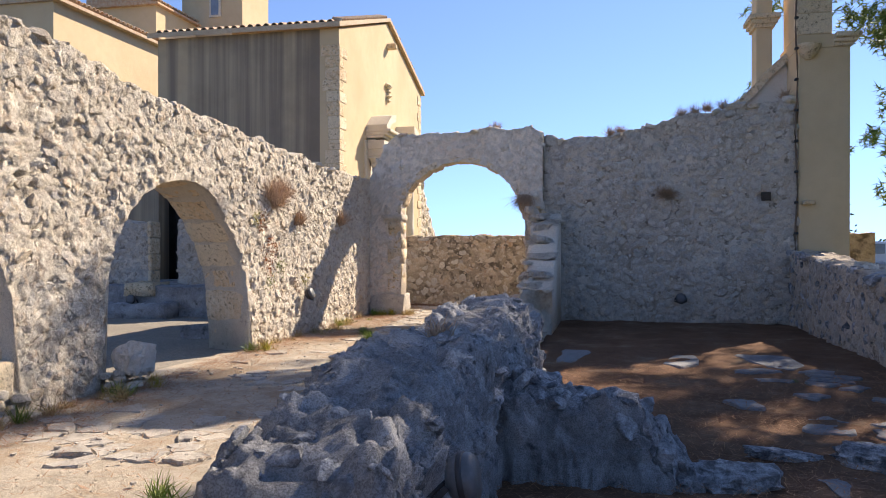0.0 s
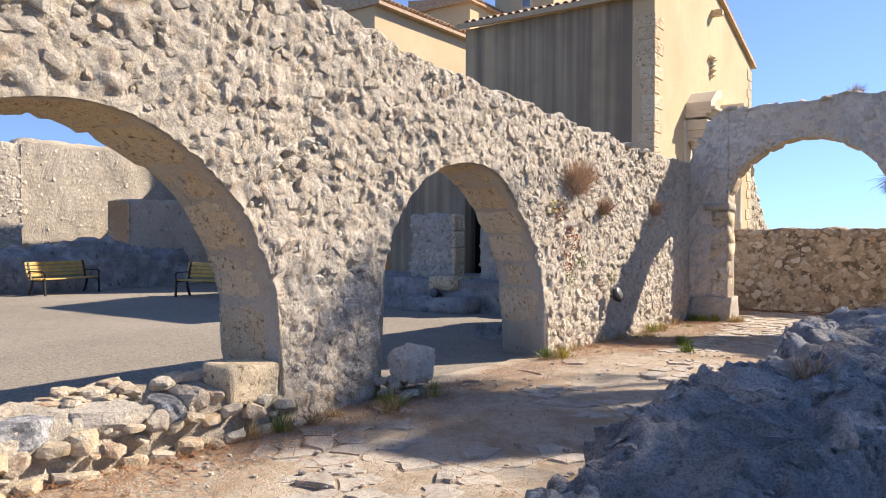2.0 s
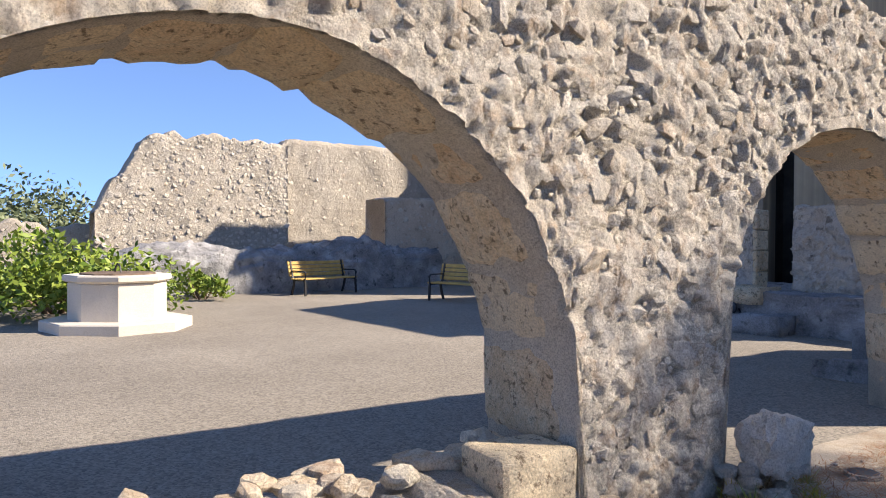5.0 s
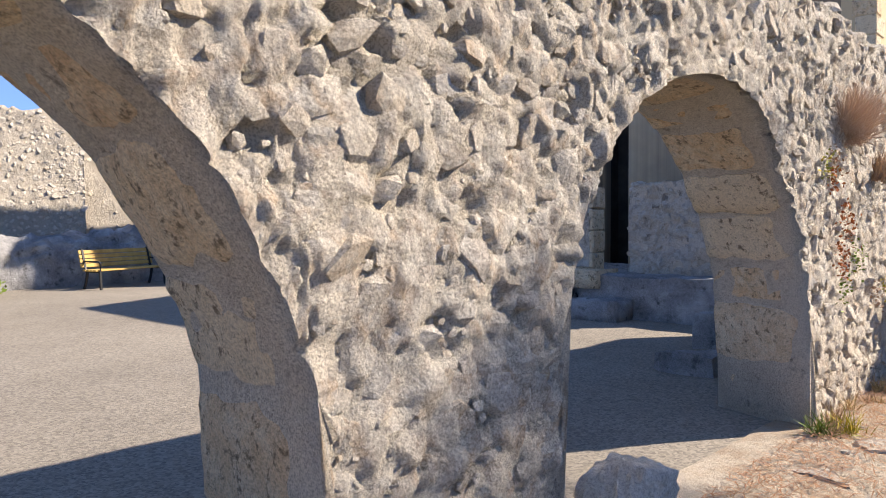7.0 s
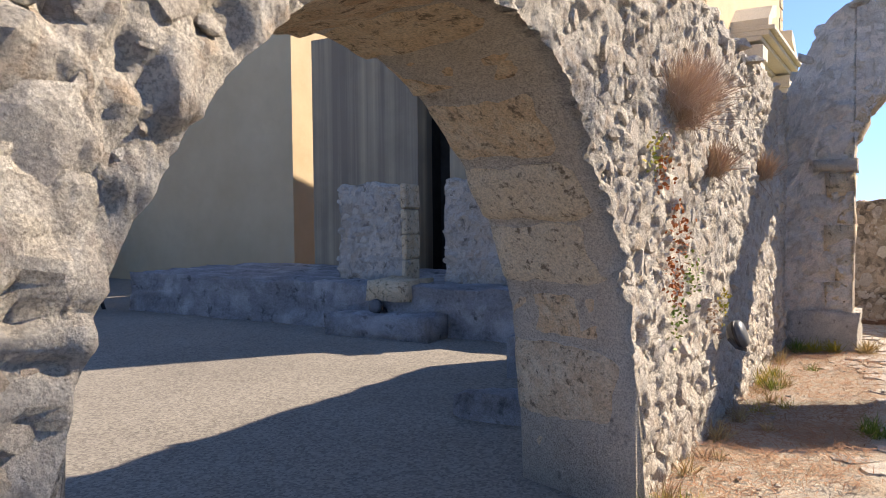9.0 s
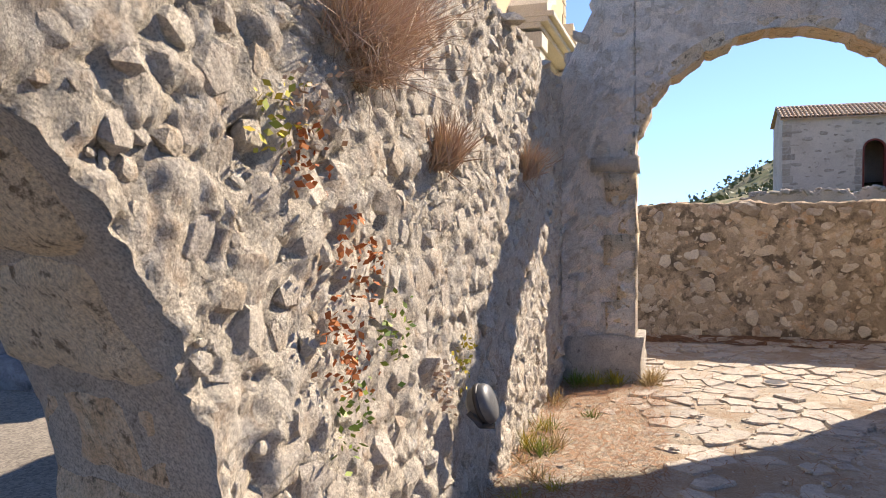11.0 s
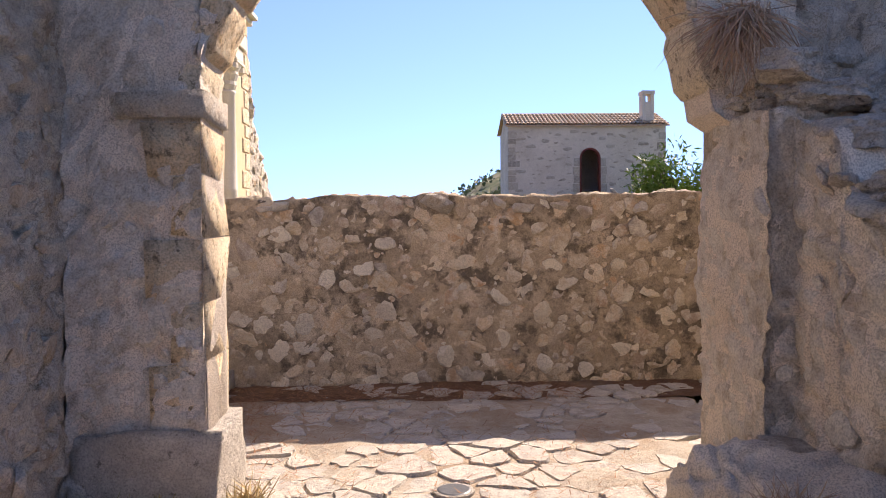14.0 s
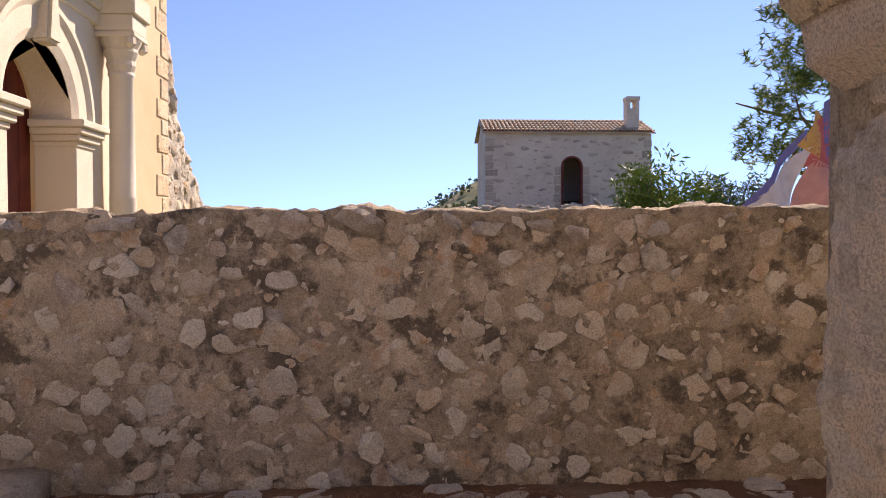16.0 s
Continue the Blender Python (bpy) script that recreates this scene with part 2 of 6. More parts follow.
M_RUST = mat("reddened_leaves", leafy(((0.35, 0.10, 0.03), (0.45, 0.17, 0.05), (0.28, 0.09, 0.03))), 0.8)
M_YELLOW = mat("yellow_leaves", leafy(((0.50, 0.38, 0.04), (0.42, 0.36, 0.06), (0.25, 0.28, 0.05))), 0.8)
M_BARK = mat("bark", plain((0.17, 0.12, 0.085), 0.4, 9), 0.95, 0, 0.9, 30)
M_WOOD = mat("bench_slat_wood", plain((0.50, 0.33, 0.10), 0.25, 6), 0.6, 0, 0.2, 60)
M_ROUGHBLOCK = mat("pitted_grey_block", rock(((0.48, 0.44, 0.38), (0.56, 0.50, 0.42), (0.40, 0.36, 0.31)), (0.66, 0.60, 0.51), (0.17, 0.145, 0.12), spot=0.66), 0.92, 0, 1.0, 50, 1.0, 12)
M_PIERSTONE = mat("pale_pier_stone", rock(((0.68, 0.60, 0.49), (0.60, 0.50, 0.38), (0.74, 0.68, 0.58)), (0.76, 0.70, 0.60), (0.28, 0.22, 0.16)), 0.92, 0, 0.9, 55, 0.8, 12)
M_PALEROCK = mat("whitish_rock", rock(((0.62, 0.56, 0.47), (0.66, 0.60, 0.52)), (0.68, 0.64, 0.57), (0.35, 0.27, 0.2), spot=0.7), 0.9, 0, 0.8, 50, 0.8, 10)
M_SLABCOLD = mat("bluish_flagstone", rock(((0.13, 0.14, 0.16), (0.18, 0.19, 0.21), (0.22, 0.225, 0.23)), (0.27, 0.275, 0.28), (0.08, 0.075, 0.075)), 0.8, 0, 0.6, 50, 0.6, 9)
M_STRAWRUST = mat("dry_pine_needles", leafy(((0.36, 0.19, 0.10), (0.27, 0.13, 0.07), (0.44, 0.26, 0.14), (0.22, 0.11, 0.06))), 0.95)
M_IRON = mat("black_painted_iron", plain((0.035, 0.035, 0.037), 0.2), 0.5, 0.3)
M_LAMP = mat("grey_lamp_housing", plain((0.10, 0.105, 0.11), 0.2, 30), 0.45, 0.2, 0.1, 90)
M_DOOR = mat("dark_red_door", plain((0.15, 0.028, 0.018), 0.3, 5), 0.55, 0, 0.15, 30)
# near-black colour that paints the shade inside openings
M_DARK = mat("painted_interior_shade", plain((0.05, 0.042, 0.035), 0.3, 4), 0.95)
M_GLASS = mat("grey_window_glass", plain((0.18, 0.22, 0.27), 0.2, 2), 0.12, 0, 0, 1, 0, 1, 0.6)


# ---- mesh helpers ----
def mesh_ob(name, verts, faces, material, smooth=True):
    me = bpy.data.meshes.new(name)
    me.from_pydata([tuple(v) for v in verts], [], faces)
    me.materials.append(material)
    if smooth:
        me.polygons.foreach_set("use_smooth", [True] * len(me.polygons))
    me.update()
    return new(name, me)


def child(ob, parent, label=""):
    ob.parent = parent
    return tagged(ob, label) if label else ob


def part(name, bm, material, parent, label="", smooth=False):
    me = bpy.data.meshes.new(name)
    bmesh.ops.recalc_face_normals(bm, faces=bm.faces)
    bm.to_mesh(me)
    bm.free()
    me.materials.append(material)
    if smooth:
        me.polygons.foreach_set("use_smooth", [True] * len(me.polygons))
    ob = new(name, me)
    return child(ob, parent, label)


def thing(name, place, turn, label, category, group="", kind=""):
    ob = new(name)
    ob.matrix_world = pose(*place, 0, 0, turn)
    return tagged(ob, label, category, group, kind)


def box(bm, x0, x1, y0, y1, z0, z1, bevel=0.0, segs=1, jitter=0.0):
    vs = [bm.verts.new((x, y, z)) for x in (x0, x1) for y in (y0, y1) for z in (z0, z1)]
    if jitter:
        for v in vs:
            v.co += Vector([random.uniform(-jitter, jitter) for _ in range(3)])
    fs = [bm.faces.new([vs[i] for i in q]) for q in ((0, 1, 3, 2), (4, 6, 7, 5), (0, 4, 5, 1), (2, 3, 7, 6), (0, 2, 6, 4), (1, 5, 7, 3))]
    if bevel:
        es = list({e for f in fs for e in f.edges})
        bmesh.ops.bevel(bm, geom=es, offset=bevel, segments=segs, affect="EDGES", profile=0.5)
    return bm


def boxed(*a, **k):
    return box(bmesh.new(), *a, **k)


def turned(bm, profile, n=16, cx=0.0, cy=0.0, flat=False):
    """A solid of revolution from (radius, z) pairs."""
    rings = []
    for r, z in profile:
        rings.append([bm.verts.new((cx + r * math.cos(2 * math.pi * (i + (0.5 if flat else 0)) / n), cy + r * math.sin(2 * math.pi * (i + (0.5 if flat else 0)) / n), z)) for i in range(n)])
    for a, b in zip(rings, rings[1:]):
        for i in range(n):
            bm.faces.new((a[i], a[(i + 1) % n], b[(i + 1) % n], b[i]))
    bm.faces.new(rings[0][::-1])
    bm.faces.new(rings[-1])
    return bm


def swept(bm, pts, sect):
    """A closed cross-section (u sideways, v up) swept along points in plan-free 3D; u is horizontal."""
    rings = []
    for i, p in enumerate(pts):
        d = (Vector(pts[min(i + 1, len(pts) - 1)]) - Vector(pts[max(i - 1, 0)])).normalized()
        side = d.cross(Vector((0, 0, 1)))
        side = side.normalized() if side.length > 1e-4 else Vector((1, 0, 0))
        up = side.cross(d)
        rings.append([bm.verts.new(Vector(p) + side * u + up * v) for u, v in sect])
    n = len(sect)
    for a, b in zip(rings, rings[1:]):
        for i in range(n):
            bm.faces.new((a[i], a[(i + 1) % n], b[(i + 1) % n], b[i]))
    bm.faces.new(rings[0][::-1])
    bm.faces.new(rings[-1])
    return bm


def rough_noise(p, s):
    return noise.fractal(Vector(p) * s, 0.9, 2.1, 4)


# ---- stones ----
def stone_shape(seed, sub, cuts=14):
    """A broken field stone of about unit half-size: a ball cut by steep side planes and a flattish face, chipped and pitted."""
    rnd = random.Random(seed)
    bm = bmesh.new()
    bmesh.ops.create_icosphere(bm, subdivisions=sub, radius=1)
    planes = []
    turn = rnd.uniform(0, 6.3)
    for i in range(6):
        a = turn + i * 1.047 + rnd.gauss(0, 0.3)
        planes.append((Vector((math.cos(a), math.sin(a), rnd.gauss(0.12, 0.2))).normalized(), rnd.uniform(0.62, 0.98)))
    for i in range(2):
        planes.append((Vector((rnd.gauss(0, 0.22), rnd.gauss(0, 0.22), 1)).normalized(), rnd.uniform(0.42, 0.6)))
    planes.append((Vector((rnd.gauss(0, 0.2), rnd.gauss(0, 0.2), -1)).normalized(), 0.6))
    for i in range(max(0, cuts - 9)):
        planes.append((Vector([rnd.gauss(0, 1) for _ in range(3)]).normalized(), rnd.uniform(0.62, 0.95)))
    off = Vector([rnd.uniform(-50, 50) for _ in range(3)])
    fine = 0.05 if sub < 3 else 0.075
    for v in bm.verts:
        d = v.co.normalized()
        r = min([1.15] + [k / max(d.dot(n), 1e-3) for n, k in planes if d.dot(n) > 0.05])
        v.co = d * (r * (1 + 0.07 * noise.noise(d * 1.9 + off) + fine * noise.fractal(d * 4.5 + off, 0.7, 2.1, 4)))
    return bm


STONES_FINE, STONES_LOW = [], []
for i in range(14):
    bm = stone_shape(i, 2)
    me = bpy.data.meshes.new("stone")
    bm.to_mesh(me)
    bm.free()
    me.polygons.foreach_set("use_smooth", [False] * len(me.polygons))
    STONES_FINE.append(me)
    bm = stone_shape(100 + i, 1, 10)
    bm.verts.index_update()
    STONES_LOW.append((np.array([v.co[:] for v in bm.verts]), [[v.index for v in f.verts] for f in bm.faces]))
    bm.free()
FINE_BY_MAT = {}


def fine_stone(i, material):
    key = (i, material.name)
    if key not in FINE_BY_MAT:
        me = STONES_FINE[i].copy()
        me.materials.append(material)
        FINE_BY_MAT[key] = me
    return FINE_BY_MAT[key]


def lay_stones(parent, poses, m_part, m_join, parts=300, name="stone"):
    """Stones at the poses: the first ones as parts, the rest joined."""
    for m in poses[:parts]:
        ob = new(name, fine_stone(random.randrange(14), m_part))
        ob.matrix_world = m
        ob.parent = parent
    verts, faces = [], []
    for m in poses[parts:]:
        v, f = random.choice(STONES_LOW)
        k = len(verts)
        mm = np.array(m)
        verts.extend((v @ mm[:3, :3].T + mm[:3, 3]).tolist())
        faces.extend([[a + k for a in q] for q in f])
    if verts:
        child(tagged(mesh_ob("rubble", verts, faces, m_join, False), "small grey rubble stones set in the mortar", kind="stuff"), parent)


def scatter(n, u0, u1, v0, v1, size, inside, gap=0.8, seed=1, aspect=(0.6, 0.95), bias=1.8):
    """Dart throwing: (u, v, half width, half height, turn), large ones first."""
    rnd = random.Random(seed)
    cells, out = {}, []
    c = size[1] * 2
    sizes = sorted((size[0] + (size[1] - size[0]) * rnd.random() ** bias for _ in range(n)), reverse=True)
    for s in sizes:
        for _ in range(14):
            u, v = rnd.uniform(u0, u1), rnd.uniform(v0, v1)
            if not inside(u, v, s):
                continue
            key = (int(u // c), int(v // c))
            if all((u - a) ** 2 + (v - b) ** 2 > (gap * (s + r)) ** 2 for i in (-1, 0, 1) for j in (-1, 0, 1) for a, b, r in cells.get((key[0] + i, key[1] + j), ())):
                cells.setdefault(key, []).append((u, v, s))
                out.append((u, v, s, s * rnd.uniform(*aspect), rnd.gauss(0, 0.5)))
                break
    return out


# ---- rubble walls with arched openings ----
def resample(pts, step):
    out = [pts[0]]
    for a, b in zip(pts, pts[1:]):
        n = max(1, int(math.dist(a, b) / step + 0.5))
        out += [(a[0] + (b[0] - a[0]) * i / n, a[1] + (b[1] - a[1]) * i / n) for i in range(1, n + 1)]
    return out


def rounded(pts, times=2):
    """Corner cutting, ends kept."""
    for _ in range(times):
        q = [pts[0]]
        for a, b in zip(pts, pts[1:]):
            q += [(a[0] * 0.75 + b[0] * 0.25, a[1] * 0.75 + b[1] * 0.25), (a[0] * 0.25 + b[0] * 0.75, a[1] * 0.25 + b[1] * 0.75)]
        pts = q + [pts[-1]]
    return pts


def set_stones(p, size, proud, pit):
    """Relief of stones bedded in a wall's face at p: (height, whether stone). Some stand proud, some lie flush, some have fallen out."""
    q = p / size
    q = q + 0.28 * Vector((noise.noise(q * 1.3), noise.noise(q * 1.3 + Vector((7, 3, 1))), 0))
    q.y *= 1.35
    d, cells = noise.voronoi(q)
    e = min(1.0, max(0.0, (d[1] - d[0] - 0.06) / 0.13))
    away = q - cells[0]
    lean = 0.5 * (noise.noise(cells[0] * 2.3) * away.x + noise.noise(cells[0] * 2.9) * away.y) * 2
    r = noise.noise(cells[0] * 3.7 + Vector((0.37, 0.11, 0.53)))
    if r < -0.26:
        return -pit * e, False
    if r > -0.02:
        return proud * e * (min(1.0, 0.45 + 1.5 * r) + lean), e > 0.35
    return 0.0, False


class Wall:
    """A thick wall along u with height v; place(u, w, v) gives the world, w = 0 its seen face, negative into the wall."""

    def __init__(self, place, u0, u1, top, openings=(), thick=0.8, base=-0.25, amp=0.03, jag=0.05, seed=0, rows=60, step=0.06, relief=None, face=None, fine=(-1e9, 1e9), flare=()):
        self.place, self.u0, self.u1, self.thick, self.base, self.amp, self.jag, self.seed = place, u0, u1, thick, base, amp, jag, seed
        self.tops, self.openings, self.rows, self.step = top, openings, rows, step
        self.relief, self.face, self.fine, self.flare = relief, face, fine, flare

    def top(self, u):
        z = float(np.interp(u, [p[0] for p in self.tops], [p[1] for p in self.tops]))
        return z + self.jag * rough_noise((u, self.seed * 7.1, 0), 2.2)

    def low(self, u):
        for o in self.openings:
            if o[0][0] < u < o[-1][0]:
                return float(np.interp(u, [p[0] for p in o], [p[1] for p in o]))
        return self.base

    def splay(self, u):
        """How far the back of the wall is shifted along u, where an opening widens towards it."""
        k = 0.0
        for f, o in zip(self.flare, self.openings):
            a, b = o[0][0], o[-1][0]
            if a < u <= b:
                k += f * (u - a) / (b - a)
            elif b < u < b + 0.9:
                k += f * (1 - (u - b) / 0.9)
        return k

    def bulge(self, u, v):
        p = (u, v, self.seed * 3.7)
        return self.amp * (1.2 * rough_noise(p, 1.1) + 0.9 * rough_noise(p, 4.0) + 0.65 * rough_noise(p, 10.0))

    def crust(self, u, v):
        """Fine relief on top of the bulge: bedded stones of two sizes, pits and crumbling mortar."""
        if not self.relief or not self.fine[0] < u < self.fine[1]:
            return 0.0, False
        size, proud, pit = self.relief
        p = Vector((u, v, self.seed * 1.7))
        big, is_big = set_stones(p, size, proud, pit)
        small, is_small = set_stones(p + Vector((40, 0, 5)), size * 0.45, proud * 0.45, pit * 0.7)
        grit = 0.012 * noise.fractal(p * 7.0, 0.7, 2.1, 3) + 0.006 * noise.noise(p * 21.0)
        return (big if is_big else big + small) + grit, is_big or is_small

    def build(self, name, material, label, category="wall"):
        cols, u = [], self.u0
        stony = set()
        for o in sorted(self.openings):
            n = max(1, int((o[0][0] - u) / self.step))
            cols += [(u + (o[0][0] - u) * i / n, self.base) for i in range(n)]
            line = resample(o, min(0.05, self.step))
            keep = [line[0]]
            keep += [p for i, p in enumerate(line[1:-1]) if abs(p[0] - line[i][0]) > 0.004]
            cols += keep + [line[-1]]
            u = o[-1][0]
        n = max(1, int((self.u1 - u) / self.step))
        cols += [(u + (self.u1 - u) * i / n, self.base) for i in range(1 if cols else 0, n + 1)]
        R, verts, faces = self.rows, [], []
        front, back = [], []
        for u, zb in cols:
            t = self.top(u)
            f = []
            for i in range(R + 1):
                v = max(zb, self.base + (t - self.base) * i / R)
                h, stone = self.crust(u, v)
                if stone:
                    stony.add(len(verts))
                f.append(len(verts))
                verts.append(self.place(u, self.bulge(u, v) + h, v))
            front.append(f)
            b = []
            for i in range(3):
                v = zb + (t - zb) * i / 2
                b.append(len(verts))
                verts.append(self.place(u + self.splay(u), -self.thick + 0.4 * self.bulge(u + 31, v), v))
            back.append(b)
        N, K = len(cols), 8
        for i in range(N - 1):
            for j in range(R):
                faces.append((front[i][j], front[i + 1][j], front[i + 1][j + 1], front[i][j + 1]))
            for j in range(2):
                faces.append((back[i + 1][j], back[i][j], back[i][j + 1], back[i + 1][j + 1]))
        for which in (0, 1):
            grid = []
            for i, (u, zb) in enumerate(cols):
                line = [front[i][0 if which == 0 else R]]
                for k in range(1, K):
                    w = -self.thick * k / K
                    z = zb if which == 0 else self.top(u)
                    dz = (0.6 * self.amp if which == 0 else 0.05) * rough_noise((u, w * 1.3, 9 + self.seed), 4.0)
                    line.append(len(verts))
                    verts.append(self.place(u + 0.5 * dz + self.splay(u) * k / K, w, z + dz))
                grid.append(line + [back[i][0 if which == 0 else 2]])
            for i in range(N - 1):
                for k in range(K):
                    q = (grid[i][k], grid[i + 1][k], grid[i + 1][k + 1], grid[i][k + 1])
                    faces.append(q if which else q[::-1])
            if which:
                tops = grid
            else:
                lows = grid
        for i, rev in ((0, False), (N - 1, True)):
            loop = front[i] + tops[i][1:-1] + back[i][::-1] + lows[i][1:-1][::-1]
            faces.append(tuple(loop if rev else loop[::-1]))
        self.ob = tagged(mesh_ob(name, verts, faces, material), label, category, kind="structure")
        if self.face:
            self.ob.data.materials.append(self.face)
            self.ob.data.polygons.foreach_set("material_index", [int(sum(k in stony for k in q) > 2) for q in faces])
        return self.ob

    def inside(self, u, v, s):
        return all(self.low(u + d) + 0.04 < v - (s if self.low(u + d) > self.base else 0.0) for d in (-s, 0, s)) and v + s * 0.5 < self.top(u)

    def stones(self, n, size, m_part, m_join, parts=300, depth=0.45, sunk=0.25, gap=0.8, near=None, seed=1, u=None, v=None, inside=None, aspect=(0.6, 0.95)):
        test = (lambda a, b, s: self.inside(a, b, s) and inside(a, b)) if inside else self.inside
        found = scatter(n, *(u or (self.u0, self.u1)), *(v or (self.base + 0.2, max(p[1] for p in self.tops))), size, test, gap, seed, aspect)
        if near is not None:
            found.sort(key=lambda q: abs(q[0] - near))
        poses = []
        ex = Vector(self.place(1, 0, 0)) - Vector(self.place(0, 0, 0))
        ew = Vector(self.place(0, 1, 0)) - Vector(self.place(0, 0, 0))
        for a, b, su, sv, turn in found:
            d = depth * su
            basis = Matrix((ex, Vector((0, 0, 1)), ew)).transposed().to_4x4() @ Euler((random.gauss(0, 0.2), random.gauss(0, 0.2), turn)).to_matrix().to_4x4()
            p = Vector(self.place(a, self.bulge(a, b) - sunk * random.uniform(0.3, 1.9) * d, b))
            poses.append(Matrix.Translation(p) @ basis @ Matrix.Diagonal((su, sv, d, 1)))
        lay_stones(self.ob, poses, m_part, m_join, parts)

    def crest(self, n, size, m_part, m_join, parts=60, seed=5, sink=0.15):
        rnd = random.Random(seed)
        poses = []
        for i in range(n):
            a = self.u0 + (self.u1 - self.u0) * (i + rnd.random()) / n
            s = rnd.uniform(*size)
            w = -rnd.random() ** 1.5 * self.thick
            p = Vector(self.place(a, w, self.top(a) - sink * s))
            poses.append(Matrix.Translation(p) @ Euler((rnd.gauss(0, 0.25), rnd.gauss(0, 0.25), rnd.uniform(0, 6))).to_matrix().to_4x4() @ Matrix.Diagonal((s, s * rnd.uniform(0.6, 1), s * rnd.uniform(0.4, 0.65), 1)))
        lay_stones(self.ob, poses, m_part, m_join, parts)

    def voussoirs(self, k, lengths, radial, proud, material, front=-0.012, name="arch_stone", label="", skip=None, wear=1.0):
        """Cut blocks along opening k, each a hexahedron with worn edges."""
        line = resample(self.openings[k], 0.01)
        acc = [0.0]
        for a, b in zip(line, line[1:]):
            acc.append(acc[-1] + math.dist(a, b))
        at = lambda s: (float(np.interp(s, acc, [p[0] for p in line])), float(np.interp(s, acc, [p[1] for p in line])))
        s, i = 0.0, 0
        while s < acc[-1] - 0.05:
            e = min(acc[-1], s + lengths[i % len(lengths)] * random.uniform(0.92, 1.08))
            if skip and skip(*at((s + e) / 2)):
                s, i = e, i + 1
                continue
            bm = bmesh.new()
            pr, w0, w1 = proud + random.uniform(-0.022, 0.018), front + random.uniform(-0.02, 0.012), -self.thick - random.uniform(-0.01, 0.012)
            rings = []
            cuts, across = 6, 10
            for c in range(cuts + 1):
                f = c / cuts
                t = s + 0.003 + (e - s - 0.006) * f
                p, q = at(max(0, t - 0.05)), at(min(acc[-1], t + 0.05))
                d = Vector((q[0] - p[0], q[1] - p[1])).normalized()
                nrm = Vector((d.y, -d.x))
                c0 = Vector(at(t))
                worn = 0.035 * max(0.0, abs(2 * f - 1) - 0.7) / 0.3
                ring = []
                for j in range(across + 1):
                    g = j / across
                    w = w0 + (w1 - w0) * g
                    n3 = Vector((c0.x, c0.y, w * 1.0 + self.seed))
                    edge = 0.05 * wear * max(0.0, 1 - g * across / 1.6) * (0.6 + 1.2 * abs(rough_noise(n3, 3.0)))
                    x = c0 + nrm * (pr - worn - edge + wear * (0.020 * rough_noise(n3, 3.5) + 0.011 * rough_noise(n3, 13.0)))
                    ring.append(self.place(x.x + self.splay(c0.x) * w / -self.thick, w + (0.03 * wear * rough_noise(n3, 5.0) if j == 0 else 0), x.y))
                b = c0 - nrm * radial
                ring += [self.place(b.x + self.splay(c0.x), w1, b.y), self.place(b.x, w0, b.y)]
                rings.append([bm.verts.new(x) for x in ring])
            k = across + 3
            for r0, r1 in zip(rings, rings[1:]):
                for j in range(k):
                    bm.faces.new((r0[j], r0[(j + 1) % k], r1[(j + 1) % k], r1[j])).smooth = j < across
            for r in (rings[0], rings[-1]):
                bm.faces.new([bm.verts.new(v.co) for v in r])
            part(name, bm, material, self.ob, label if i == 0 else "")
            s, i = e, i + 1


# ---- ground ----
def land_height(x, y):
    hill = 7.5 * math.exp(-((x - 9) / 11) ** 2 - ((y - 80) / 18) ** 2) + 2.2 * math.exp(-((x - 5) / 14) ** 2 - ((y - 52) / 14) ** 2)
    far = max(0.0, math.hypot(x, y) - 110) * 0.012
    edge = min(1.0, max(0.0, (y - 20.0) / 8)) if y > 0 else 0.0
    side = min(1.0, max(0.0, (math.hypot(x, y) - 30) / 30))
    return -0.09 + hill * edge + 0.5 * side * rough_noise((x, y, 0), 0.03) + far * 0.25


axis = sorted(set([round(-40 + 1.0 * i, 2) for i in range(81)] + [s * d for s in (-1, 1) for d in (45, 52, 60, 70, 82, 95, 110, 130, 160, 200, 260, 350, 500, 800, 1400, 2400)]))
axis_y = sorted(set(axis + [float(i) for i in range(41, 96)]))
verts = [(x, y, land_height(x, y)) for y in axis_y for x in axis]
nx = len(axis)
faces = [(j * nx + i, j * nx + i + 1, (j + 1) * nx + i + 1, (j + 1) * nx + i) for j in range(len(axis_y) - 1) for i in range(nx - 1)]
ground = tagged(mesh_ob("ground", verts, faces, M_LAND), "dry scrubby ground reaching to the horizon", "ground", kind="structure")


def sheet(name, x0, x1, y0, y1, z, step, amp, material, label, hole=None, slope=None):
    nx, ny = int((x1 - x0) / step) + 1, int((y1 - y0) / step) + 1
    vs = []
    for j in range(ny + 1):
        for i in range(nx + 1):
            x, y = x0 + (x1 - x0) * i / nx, y0 + (y1 - y0) * j / ny
            vs.append((x, y, z + (slope(x, y) if slope else 0) + amp * rough_noise((x, y, z), 1.6) + 0.4 * amp * rough_noise((x, y, z), 9)))
    fs = [(j * (nx + 1) + i, j * (nx + 1) + i + 1, (j + 1) * (nx + 1) + i + 1, (j + 1) * (nx + 1) + i) for j in range(ny) for i in range(nx)]
    return tagged(mesh_ob(name, vs, fs, material), label, "ground", kind="structure")


